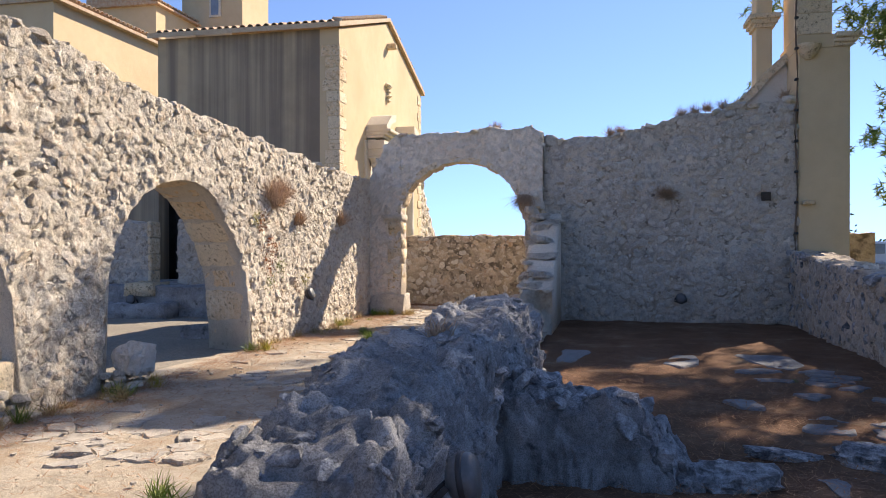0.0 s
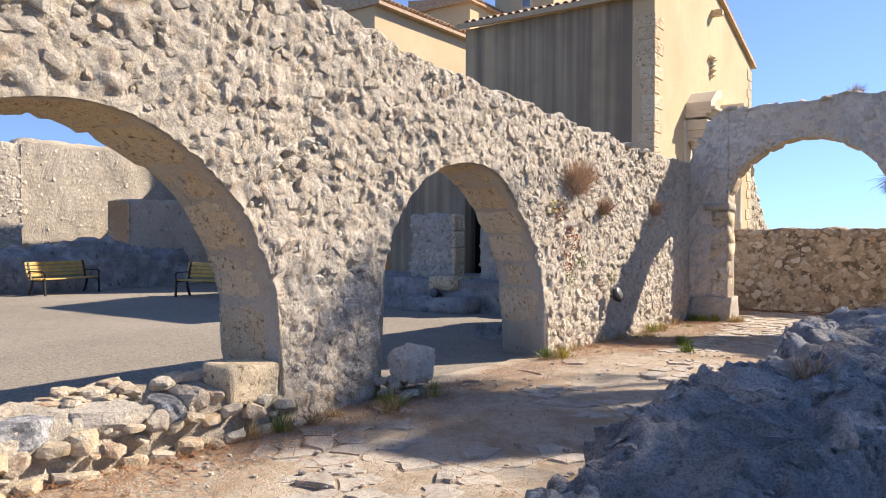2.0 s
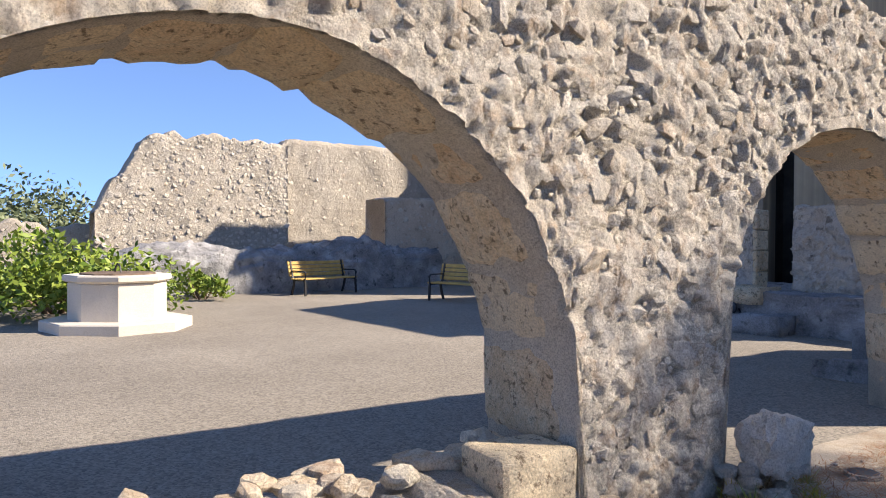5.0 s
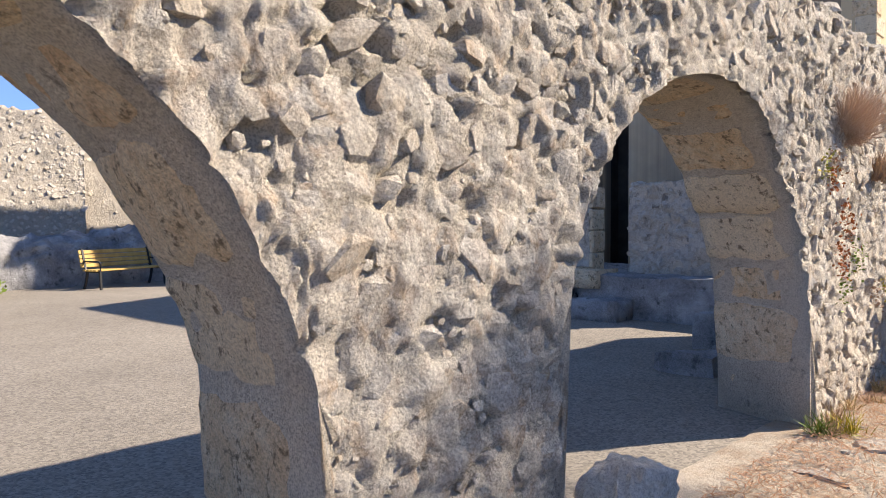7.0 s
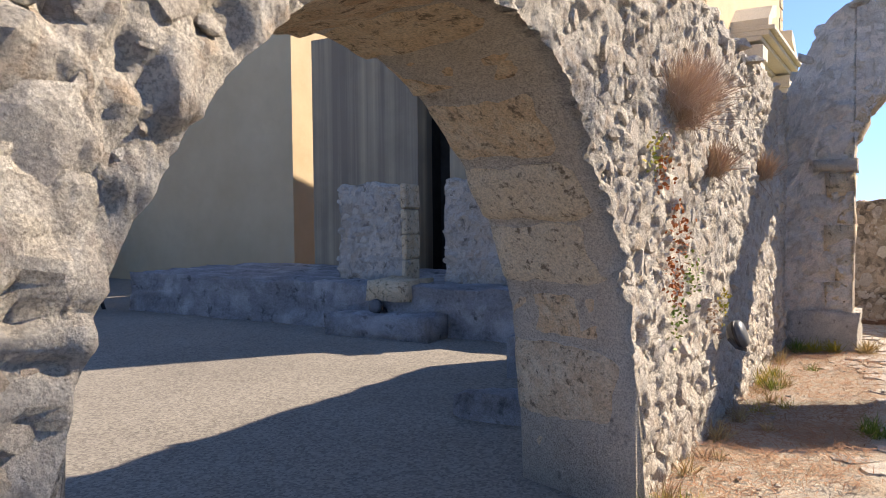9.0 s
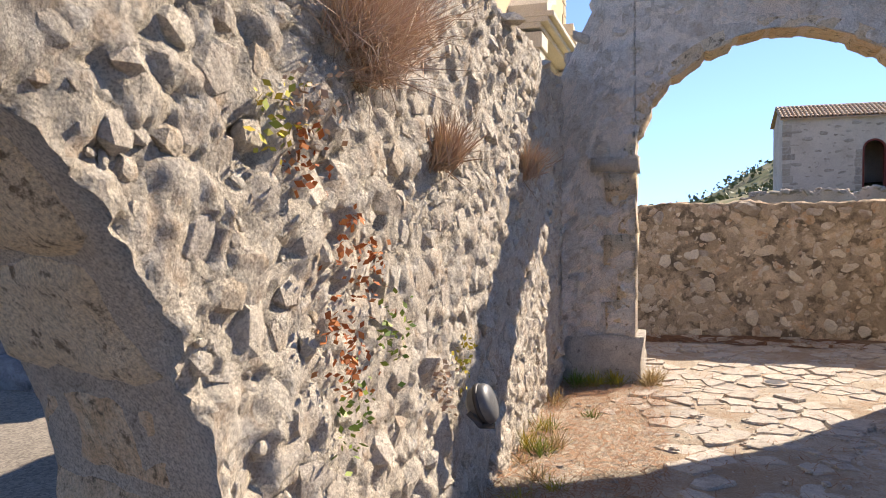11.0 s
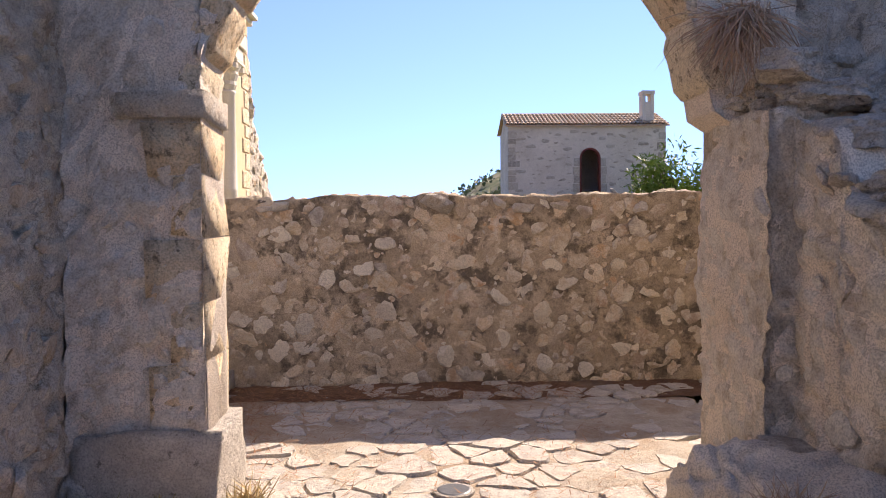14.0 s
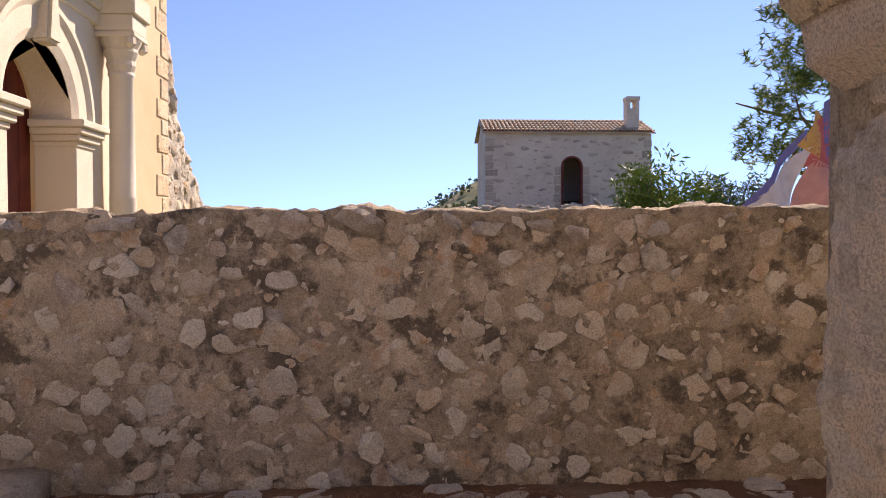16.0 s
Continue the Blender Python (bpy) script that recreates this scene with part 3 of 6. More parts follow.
pavement = sheet("pavement", -5.3, -0.98, -5.0, 19.2, -0.01, 0.12, 0.025, M_PATH, "trodden path of grit, pine needles and worn flagstones")
room_floor = sheet("floor", -1.0, 3.8, -5.0, 16.2, -0.06, 0.12, 0.03, M_NEEDLE, "ruined room's floor under rust-brown pine needles")
courtyard = sheet("courtyard", -27.0, -5.3, -8.0, 20.0, -0.04, 0.5, 0.012, M_GRAVEL, "wide courtyard surfaced with rolled grey-beige gravel")

# ---- arcade wall on the courtyard side ----
ARCH1 = rounded([(2.38, -0.25), (2.42, 0.5), (2.46, 1.15), (2.68, 1.68), (2.95, 1.96), (3.4, 2.2), (3.86, 2.3), (4.2, 2.31), (4.58, 2.21), (4.92, 2.02), (5.24, 1.76), (5.41, 1.48), (5.57, 1.18), (5.64, 0.9), (5.66, 0.4), (5.7, -0.25)])
ARCH2 = rounded([(6.88, -0.25), (6.9, 0.7), (6.93, 1.25), (7.1, 1.6), (7.36, 1.92), (7.66, 2.13), (8.0, 2.25), (8.5, 2.31), (8.94, 2.22), (9.36, 1.92), (9.74, 1.52), (9.96, 1.1), (10.06, 0.75), (10.1, 0.4), (10.12, -0.25)])
west = Wall(lambda u, w, v: (-5.02 + w, u, v), -4.0, 16.2, [(-4, 3.5), (5.5, 3.46), (6.2, 3.42), (7.0, 3.3), (8.1, 3.2), (9.4, 3.11), (10.6, 3.07), (11.5, 3.0), (13.9, 2.92), (15.84, 2.88)], (ARCH1, ARCH2), 0.8, amp=0.026, jag=0.06, seed=1, rows=165, step=0.022, relief=(0.16, 0.022, 0.024), face=M_FACE, fine=(0.5, 16.2), flare=(0.1, 0.3))
wall_west = west.build("wall_west", M_MORTAR, "tall sunlit rubble wall with two round arches in pale mortar")

# ---- wall across with the high arch, and the ruined room's back wall ----
ARCH3 = [(-4.32, -0.25), (-4.34, 2.05)] + [(-3.03 - 1.31 * math.cos(a), 2.08 + 1.19 * math.sin(a)) for a in [math.pi * i / 22 for i in range(1, 22)]] + [(-1.70, 2.05), (-1.5, 1.92), (-1.45, 1.2), (-1.44, -0.25)]
north = Wall(lambda u, w, v: (u, 15.84 - w, v), -5.02, -1.28, [(-5.02, 2.98), (-4.85, 3.3), (-4.6, 3.72), (-4.42, 3.88), (-3.2, 3.86), (-2.1, 3.95), (-1.5, 3.93), (-1.28, 3.8)], (ARCH3,), 0.42, amp=0.022, jag=0.06, seed=2, rows=130, step=0.03, relief=(0.24, 0.022, 0.02), face=M_PIERFACE)
wall_north = north.build("wall_north", M_PIER, "plastered rubble wall with a high round arch")
room = Wall(lambda u, w, v: (u, 16.0 - w, v), -1.5, 3.66, [(-1.5, 3.72), (0.35, 3.74), (0.5, 3.85), (1.1, 3.95), (1.4, 4.1), (2.3, 4.2), (2.6, 4.3), (3.66, 4.36)], (), 0.5, amp=0.025, jag=0.08, seed=3, rows=110, step=0.04, relief=(0.2, 0.03, 0.03), face=M_ROOMFACE)
wall_room = room.build("wall_room", M_ROOM, "tall roofless room wall in grey-brown rubble and mortar")

# ---- parapet beyond the arch ----
para = Wall(lambda u, w, v: (u, 18.97 - w, v), -6.6, 6.0, [(-6.6, 1.70), (-5.0, 1.71), (-3, 1.73), (0, 1.75), (6, 1.76)], (), 0.55, amp=0.016, jag=0.03, seed=4, rows=85, step=0.022, relief=(0.2, 0.012, 0.012), fine=(-6.6, 1.5))
wall_parapet = para.build("wall_parapet", M_PARA, "chest-high parapet of ochre rubble and patched render")

# ---- low walls ----
east = Wall(lambda u, w, v: (3.52 - w, u, v), 2.0, 15.95, [(2, 0.8), (8, 1.0), (10.8, 1.08), (13, 1.2), (15.1, 1.33), (15.95, 1.38)], (), 0.6, amp=0.03, jag=0.05, seed=5, rows=40, step=0.04, relief=(0.2, 0.03, 0.03), face=M_ROOMFACE)
wall_east = east.build("wall_east", M_ROOM, "low broken side wall of the ruined room")


def lump(name, x0, x1, y0, y1, top, material, label, seed, amp=0.07, step=0.05, lean=0.08, relief=None, round_to=44, across=False, square=0.34):
    """A weathered wall stump: rounded in section, with an uneven top and ends."""
    n = int((y1 - y0) / step)
    m = round_to
    vs, fs = [], []
    for j in range(n + 1):
        y = y0 + (y1 - y0) * j / n
        h = float(np.interp(y, [p[0] for p in top], [p[1] for p in top]))
        end = min(1.0, (y - y0) / 0.35 + 0.05, (y1 - y) / 0.35 + 0.05) ** 0.4
        for i in range(m + 1):
            a = math.pi * i / m
            cx, cz = -math.cos(a), math.sin(a)
            k = square
            sx = math.copysign(abs(cx) ** k, cx)
            sz = abs(cz) ** k
            hw = (x1 - x0) / 2 * (1 + lean * (1 - sz)) * (0.8 + 0.2 * end)
            p = Vector(((x0 + x1) / 2 + sx * hw, y, -0.15 + (h + 0.15) * sz * end))
            d = Vector((sx * (1 - 0.6 * sz), 0, sz)).normalized()
            q = (p.x, p.y, p.z + seed * 5)
            crag = 0.0
            if relief:
                crag = set_stones(Vector((q[0] + q[2] * 0.6, q[1], q[2])), relief[0], relief[1], relief[2])[0]
                crag += 0.02 * rough_noise(q, 7.0) + 0.011 * rough_noise(q, 18.0)
            vs.append(p + d * (crag + amp * (1.1 * rough_noise(q, 1.7) + 1.1 * rough_noise(q, 4.5) + 0.8 * rough_noise(q, 10.0))))
    for j in range(n):
        for i in range(m):
            a = j * (m + 1) + i
            fs.append((a, a + 1, a + m + 2, a + m + 1))
    if across:
        vs = [Vector((v.y, -v.x, v.z)) for v in vs]
    fs.append(tuple(range(m + 1)))
    fs.append(tuple(n * (m + 1) + i for i in range(m + 1))[::-1])
    return tagged(mesh_ob(name, vs, fs, material), label, "wall", kind="structure")


wall_middle = lump("wall_middle", -1.58, -0.72, 2.3, 8.7, [(2.3, 0.62), (3.2, 0.78), (4.2, 0.86), (6.5, 0.86), (7.6, 0.95), (8.4, 0.8), (8.7, 0.55)], M_CORE, "low lichened stump of a wall, its grey darkened for shade", 1, 0.06, 0.022, relief=(0.3, 0.032, 0.03), round_to=130)
wall_cross = lump("wall_cross", -5.62, -4.98, -0.9, 0.62, [(-0.9, 0.62), (-0.4, 0.56), (-0.1, 0.42), (0.2, 0.46), (0.45, 0.22), (0.62, 0.1)], M_CORE, "craggy low remnant of a cross wall, lichened, darkened for shade", 5, 0.07, 0.02, relief=(0.22, 0.04, 0.05), round_to=90, across=True)
wall_ledge = lump("wall_ledge", -2.02, -1.1, 9.0, 15.75, [(9, 0.3), (12, 0.4), (14, 0.44), (15.75, 0.48)], M_PIER, "low rubble ledge beside the path", 2, 0.04, 0.035, relief=(0.22, 0.045, 0.03), round_to=60)
stub = Wall(lambda u, w, v: (-1.46 - w, u, v), 13.2, 15.9, [(13.2, 0.72), (13.7, 0.9), (14.1, 0.98), (14.15, 1.2), (14.6, 1.28), (14.65, 1.52), (15.05, 1.6), (15.1, 1.85), (15.4, 1.95), (15.9, 2.12)], (), 0.55, amp=0.03, jag=0.05, seed=13, rows=70, step=0.03, relief=(0.24, 0.035, 0.025), face=M_PIERFACE)
wall_stub = stub.build("wall_stub", M_PIER, "broken rubble stub stepping up to the arch pier")
pier = Wall(lambda u, w, v: (u, 15.46 - w, v), -1.59, -0.95, [(-1.59, 2.0), (-1.4, 2.08), (-0.95, 2.02)], (), 0.84, amp=0.03, jag=0.05, seed=14, rows=80, step=0.022, relief=(0.26, 0.02, 0.016), face=M_PIERFACE)
wall_pier = pier.build("wall_pier", M_PIER, "rough plastered rubble pier carrying the broken arch")
reveal = Wall(lambda u, w, v: (-1.60 - w, u, v), 15.45, 16.3, [(15.45, 2.0), (16.3, 2.06)], (), 0.3, amp=0.022, jag=0.03, seed=15, rows=80, step=0.03, relief=(0.3, 0.014, 0.012), face=M_PIERFACE)
wall_reveal = reveal.build("wall_reveal", M_PIER, "plastered reveal of the arch's broken pier")

# ---- church: gabled front with a portal, long side wall, taller bodies behind ----
def eave_tiles(parent, p, q, z, out, pitch=0.21, rise=0.0, size=0.085, length=0.42):
    """A row of barrel tiles along an eave from p to q; out: the way that they point, outwards."""
    p, q, out = Vector((*p, z)), Vector((*q, z + rise)), Vector((*out, -0.28)).normalized()
    n = max(1, int((q - p).length / pitch))
    side = (q - p).normalized()
    up = side.cross(out)
    up = up if up.z > 0 else -up
    bm = bmesh.new()
    k = 6
    rings = []
    for s, r, thick in ((0, size, 0.0), (0, size - 0.016, 0.0), (-length, size * 0.86 - 0.016, 0), (-length, size * 0.86, 0)):
        rings.append([bm.verts.new((r * math.cos(math.pi * i / k), s, r * math.sin(math.pi * i / k))) for i in range(k + 1)])
    for a, b in zip(rings, rings[1:] + rings[:1]):
        for i in range(k):
            bm.faces.new((a[i], a[i + 1], b[i + 1], b[i]))
    bmesh.ops.recalc_face_normals(bm, faces=bm.faces)
    me = bpy.data.meshes.new("tile")
    bm.to_mesh(me)
    bm.free()
    me.materials.append(M_TILE)
    m = Matrix((side, out, up)).transposed().to_4x4()
    for i in range(n):
        ob = new("tile", me)
        c = p + side * ((i + 0.5) * pitch + random.uniform(-0.012, 0.012)) + up * 0.02
        ob.matrix_world = Matrix.Translation(c) @ m @ pose(0, random.uniform(-0.02, 0.02), 0, 0, 0, random.uniform(-2, 2))
        ob.parent = parent


def prism(bm, outline, axis, a, b):
    """Extrudes an outline of (u, z) along x or y."""
    f = (lambda u, w, z: (w, u, z)) if axis == "x" else (lambda u, w, z: (u, w, z))
    lo = [bm.verts.new(f(u, a, z)) for u, z in outline]
    hi = [bm.verts.new(f(u, b, z)) for u, z in outline]
    n = len(outline)
    bm.faces.new(lo[::-1])
    bm.faces.new(hi)
    for i in range(n):
        bm.faces.new((lo[i], lo[(i + 1) % n], hi[(i + 1) % n], hi[i]))
    return bm


def pierced(bm, axis, cols, a, b):
    """A solid wall from columns (u, low, top), extruded along x or y."""
    f = (lambda u, w, z: (w, u, z)) if axis == "x" else (lambda u, w, z: (u, w, z))
    rows = [[bm.verts.new(f(u, w, z)) for w in (a, b) for z in (lo, hi)] for u, lo, hi in cols]
    for p, q in zip(rows, rows[1:]):
        bm.faces.new((p[0], q[0], q[1], p[1]))
        bm.faces.new((p[2], p[3], q[3], q[2]))
        bm.faces.new((p[1], q[1], q[3], p[3]))
        bm.faces.new((p[0], p[2], q[2], q[0]))
    for r in (rows[0], rows[-1]):
        bm.faces.new((r[0], r[1], r[3], r[2]))
    return bm


def arch_outline(c, half, spring, low, n=16, rise=None):
    rise = rise or half
    return [(c - half, low)] + [(c - half * math.cos(math.pi * i / n), spring + rise * math.sin(math.pi * i / n)) for i in range(n + 1)] + [(c + half, low)]


church = thing("church", (0, 0, 0), 0, "ochre-rendered church with a gabled front and carved stone portal", "church")
FX, S0, S1, MID, EAVE, APEX = -6.4, 17.7, 26.1, 21.9, 6.82, 8.12
# front with the doorway cut through
door_line = arch_outline(21.8, 0.72, 2.75, -0.1)
rake = lambda u: float(np.interp(u, (S0, MID, S1), (EAVE, APEX, EAVE)))
cols = [(u, z, rake(u)) for u, z in [(S0, -0.1), (door_line[0][0] - 0.001, -0.1)] + door_line[1:-1] + [(door_line[-1][0] + 0.001, -0.1), (S1, -0.1)]]
cols.insert(next(i for i, c in enumerate(cols) if c[0] > MID), (MID, float(np.interp(MID, [c[0] for c in cols], [c[1] for c in cols])), APEX))
bm = pierced(bmesh.new(), "x", cols, FX - 0.5, FX)
part("front_wall", bm, M_RENDER, church, "smooth warm ochre render")
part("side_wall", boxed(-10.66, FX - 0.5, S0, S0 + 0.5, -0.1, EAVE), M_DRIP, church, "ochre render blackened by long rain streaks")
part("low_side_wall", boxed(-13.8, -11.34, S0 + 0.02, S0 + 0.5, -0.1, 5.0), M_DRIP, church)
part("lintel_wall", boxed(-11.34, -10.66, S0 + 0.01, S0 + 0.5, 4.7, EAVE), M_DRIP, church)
# back and jambs coloured near-black to paint the doorway's shade
part("doorway", boxed(-11.6, -10.4, S0 + 0.9, S0 + 1.0, -0.1, 5.0), M_DARK, church, "panel painted dark as the shade inside a tall narrow doorway")
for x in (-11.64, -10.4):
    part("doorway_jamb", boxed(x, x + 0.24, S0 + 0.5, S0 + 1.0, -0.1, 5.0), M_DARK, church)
part("back_wall", boxed(-11.2, FX - 0.5, S1 - 0.5, S1, -0.1, EAVE), M_RENDER, church)
for sgn, y in ((1, S0), (-1, S1)):
    bm = prism(bmesh.new(), [(y - sgn * 0.22, EAVE - 0.02), (MID, APEX + 0.06), (MID, APEX + 0.16), (y - sgn * 0.24, EAVE + 0.1)], "x", -11.5, FX + 0.1)
    part("roof", bm, M_TILE, church, "terracotta tiled roof slope")
eave_tiles(church, (-11.3, S0 - 0.16), (FX + 0.1, S0 - 0.16), EAVE + 0.08, (0, -1))
for sgn, y in ((1, S0), (-1, S1)):
    eave_tiles(church, (FX + 0.06, y), (FX + 0.06, MID), EAVE + 0.13, (1, 0), rise=APEX - EAVE, length=0.25)
west_body = part("nave_wall", boxed(-18.4, -15.5, 19.0, 31, -0.1, 8.5), M_RENDER, church, "plain ochre render of the nave")
part("low_wing", boxed(-26, -18.4, 19.02, 24, -0.1, 4.4), M_RENDER, church)
part("nave_roof", prism(bmesh.new(), [(-18.6, 8.5), (-15.25, 8.5), (-15.25, 8.6), (-18.6, 9.2)], "y", 18.9, 31.1), M_TILE, church)
eave_tiles(church, (-15.3, 18.9), (-15.3, 28.5), 8.66, (1, 0))
part("upper_body", boxed(-20.3, -17.5, 27.2, 30.2, 8.4, 11.05), M_RENDER, church)
part("upper_roof", prism(bmesh.new(), [(-20.5, 11.05), (-17.3, 11.05), (-17.3, 11.13), (-20.5, 11.6)], "y", 27.0, 30.3), M_TILE, church)
eave_tiles(church, (-17.32, 27.0), (-17.32, 30.2), 11.16, (1, 0))
eave_tiles(church, (-20.4, 27.02), (-17.3, 27.02), 11.16, (0, -1))
tower = part("tower", boxed(-18.4, -15.5, 30.6, 33.2, 8.0, 17.0), M_RENDER, church)
win = part("window", boxed(-17.05, -16.5, 30.52, 30.62, 11.5, 16.0, bevel=0.02), M_CREAM, church, "tall narrow window in a stone frame")
part("pane", boxed(-16.95, -16.6, 30.50, 30.53, 11.6, 15.9), M_GLASS, win)
# quoins at both corners of the front
for y, sgn in ((S0, 1), (S1, -1)):
    z, i = 0.0, 0
    while z < EAVE - 0.4:
        h = random.uniform(0.24, 0.36)
        d = (0.52 if i % 2 else 0.3) * random.uniform(0.9, 1.1)
        y0, y1 = (y - 0.012, y + d) if sgn > 0 else (y - d, y + 0.012)
        w = random.uniform(0.25, 0.5) if sgn > 0 else 0.3
        part("quoin", boxed(FX - w, FX + 0.018, y0, y1, z + 0.006, z + h - 0.006, bevel=0.015, jitter=0.006), M_SAND, church)
        z, i = z + h, i + 1
part("bracket", boxed(FX - 0.1, FX + 0.28, 21.85, 22.05, 7.35, 7.52, bevel=0.03), M_SAND, church)
bm = bmesh.new()
for k in range(7):
    turned(bm, [(0.05, 0), (0.11 + 0.03 * (k % 2), 0.06), (0.04, 0.13)], 7, 0, 0)
    bmesh.ops.translate(bm, verts=bm.verts[-21:], vec=(FX + 0.02, 21.9 + (0.14 if k in (4,) else -0.14 if k == 5 else 0), 5.75 + 0.13 * min(k, 3) + (0.05 if k > 3 else 0)))
part("relief", bm, M_SAND, church, "small worn relief cross")

# portal
portal = part("portal", boxed(FX - 0.05, FX + 0.05, 19.7, 20.6, -0.1, 4.35, bevel=0.01), M_CREAM, church, "carved cream stone portal with columns and cornice")
part("panel", boxed(FX - 0.05, FX + 0.05, 23.0, 23.9, -0.1, 4.35, bevel=0.01), M_CREAM, portal)
ring = []
bm = bmesh.new()
n = 24
for i in range(n + 1):
    a = math.pi * i / n
    for r, x in ((0.70, FX - 0.3), (0.70, FX + 0.10), (0.80, FX + 0.14), (1.0, FX + 0.14), (1.06, FX + 0.18), (1.12, FX + 0.18), (1.12, FX - 0.02)):
        bm.verts.new((x, 21.8 - r * math.cos(a), 2.75 + r * math.sin(a)))
bm.verts.ensure_lookup_table()
for i in range(n):
    for j in range(6):
        a = i * 7 + j
        bm.faces.new([bm.verts[k] for k in (a, a + 1, a + 8, a + 7)])
part("archivolt", bm, M_CREAM, portal, smooth=False)
spandrel = [(20.55, 2.75)] + [(21.8 - 1.12 * math.cos(math.pi * i / 20), 2.75 + 1.12 * math.sin(math.pi * i / 20)) for i in range(21)] + [(23.05, 2.75), (23.05, 4.0), (20.55, 4.0)]
bm = prism(bmesh.new(), spandrel, "x", FX - 0.02, FX + 0.09)
bmesh.ops.triangulate(bm, faces=bm.faces)
part("spandrel", bm, M_CREAM, portal)
for c in (20.88, 22.72):
    part("jamb", boxed(FX - 0.3, FX + 0.14, c - 0.22, c + 0.22, -0.1, 2.55, bevel=0.012), M_CREAM, portal)
    bm = bmesh.new()
    for z0, z1, o in ((2.5, 2.56, 0.02), (2.56, 2.63, 0.06), (2.63, 2.70, 0.10), (2.70, 2.78, 0.14)):
        box(bm, FX - 0.3, FX + 0.14 + o, c - 0.22 - o, c + 0.22 + o, z0, z1, bevel=0.012)
    part("impost", bm, M_CREAM, portal)
bm = prism(bmesh.new(), [(21.66, 3.42), (21.72, 3.9), (21.88, 3.9), (21.94, 3.42)], "x", FX, FX + 0.26)
bmesh.ops.bevel(bm, geom=list(bm.edges), offset=0.03, segments=2, affect="EDGES")
part("keystone", bm, M_CREAM, portal, "scrolled keystone")
for c in (20.1, 23.5):
    col = part("column", turned(bmesh.new(), [(0.2, 0.0), (0.2, 0.25), (0.17, 0.3), (0.165, 0.34), (0.155, 1.2), (0.15, 1.98), (0.155, 2.0), (0.148, 2.02), (0.135, 3.42), (0.15, 3.44), (0.15, 3.48)], 18, FX + 0.26, c), M_WHITE, portal, "pale marble column shaft", smooth=True)
    bm = turned(bmesh.new(), [(0.14, 3.48), (0.17, 3.56), (0.16, 3.62), (0.2, 3.72), (0.19, 3.76), (0.24, 3.86)], 14, FX + 0.26, c)
    box(bm, FX + 0.02, FX + 0.5, c - 0.25, c + 0.25, 3.86, 3.93, bevel=0.015)
    for dy in (-0.2, 0.2):
        turned(bm, [(0.02, 3.74), (0.07, 3.78), (0.06, 3.86)], 8, FX + 0.44, c + dy)
    part("capital", bm, M_CREAM, col, "leafy worn capital")
    bm = box(bmesh.new(), FX - 0.02, FX + 0.48, c - 0.25, c + 0.25, 3.93, 4.12, bevel=0.012)
    box(bm, FX - 0.02, FX + 0.52, c - 0.28, c + 0.28, 4.12, 4.36, bevel=0.012)
    part("entablature_block", bm, M_CREAM, portal)
bm = bmesh.new()
for z0, z1, o in ((3.98, 4.14, 0.12), (4.14, 4.34, 0.16), (4.34, 4.42, 0.24), (4.42, 4.5, 0.5), (4.5, 4.58, 0.62), (4.58, 4.66, 0.7)):
    box(bm, FX - 0.02, FX + o, 19.95 - 0.12 * (z0 > 4.4), 23.65 + 0.12 * (z0 > 4.4), z0, z1, bevel=0.012)
part("cornice", bm, M_CREAM, portal, "moulded cornice stained dark on top")
for y0, y1 in ((19.85, 20.75), (23.75, 22.85)):
    bm = prism(bmesh.new(), [(y0, 4.66), (y0, 4.78), ((y0 + y1) / 2, 5.08), (y1, 5.18), (y1, 4.98), ((y0 + y1) / 2, 4.86), ((y0 * 3 + y1) / 4, 4.66)], "x", FX, FX + 0.6)
    part("pediment", bm, M_CREAM, portal, "broken pediment stump")
leaf = part("door", boxed(FX - 0.42, FX - 0.36, 21.08, 22.52, -0.1, 3.6), M_DOOR, church, "dark red wooden door under the arch")
for i in range(6):
    part("board", boxed(FX - 0.36, FX - 0.345, 21.1 + 0.24 * i, 21.325 + 0.24 * i, -0.1, 3.6, bevel=0.005), M_DOOR, leaf)

# broken wall end beyond the church's far corner
stump = Wall(lambda u, w, v: (FX - 0.05 + w, u, v), S1, 28.6, [(26.1, 4.9), (26.5, 4.2), (27.0, 3.3), (27.6, 2.7), (28.2, 2.3), (28.6, 2.0)], (), 0.7, amp=0.05, jag=0.15, seed=8, rows=40)
stump.build("wall_stump", M_MORTAR, "sunlit sloping stump of a broken rubble wall")
stump.stones(160, (0.07, 0.2), M_WARM, M_WARM_J, 60, 0.6, 0.1, 0.75, seed=3)

# ---- platform and stubs before the side wall ----
plat = thing("platform", (0, 0, 0), 0, "weathered grey stone platform with a broken step", "platform")
def slab_box(x0, x1, y0, y1, z0, z1, amp=0.03, step=0.12):
    bm = boxed(x0, x1, y0, y1, z0, z1)
    bmesh.ops.subdivide_edges(bm, edges=[e for e in bm.edges if e.calc_length() > 0.5], cuts=int(max(x1 - x0, y1 - y0) / step / 2), use_grid_fill=True)
    for v in bm.verts:
        v.co += Vector((rough_noise(v.co, 3.1), rough_noise(v.co + Vector((9, 0, 0)), 3.1), rough_noise(v.co + Vector((0, 9, 0)), 3.1))) * amp
    return bm
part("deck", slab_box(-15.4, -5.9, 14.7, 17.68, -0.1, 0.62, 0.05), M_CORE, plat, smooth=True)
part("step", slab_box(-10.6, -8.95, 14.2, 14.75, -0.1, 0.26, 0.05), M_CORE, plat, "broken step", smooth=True)
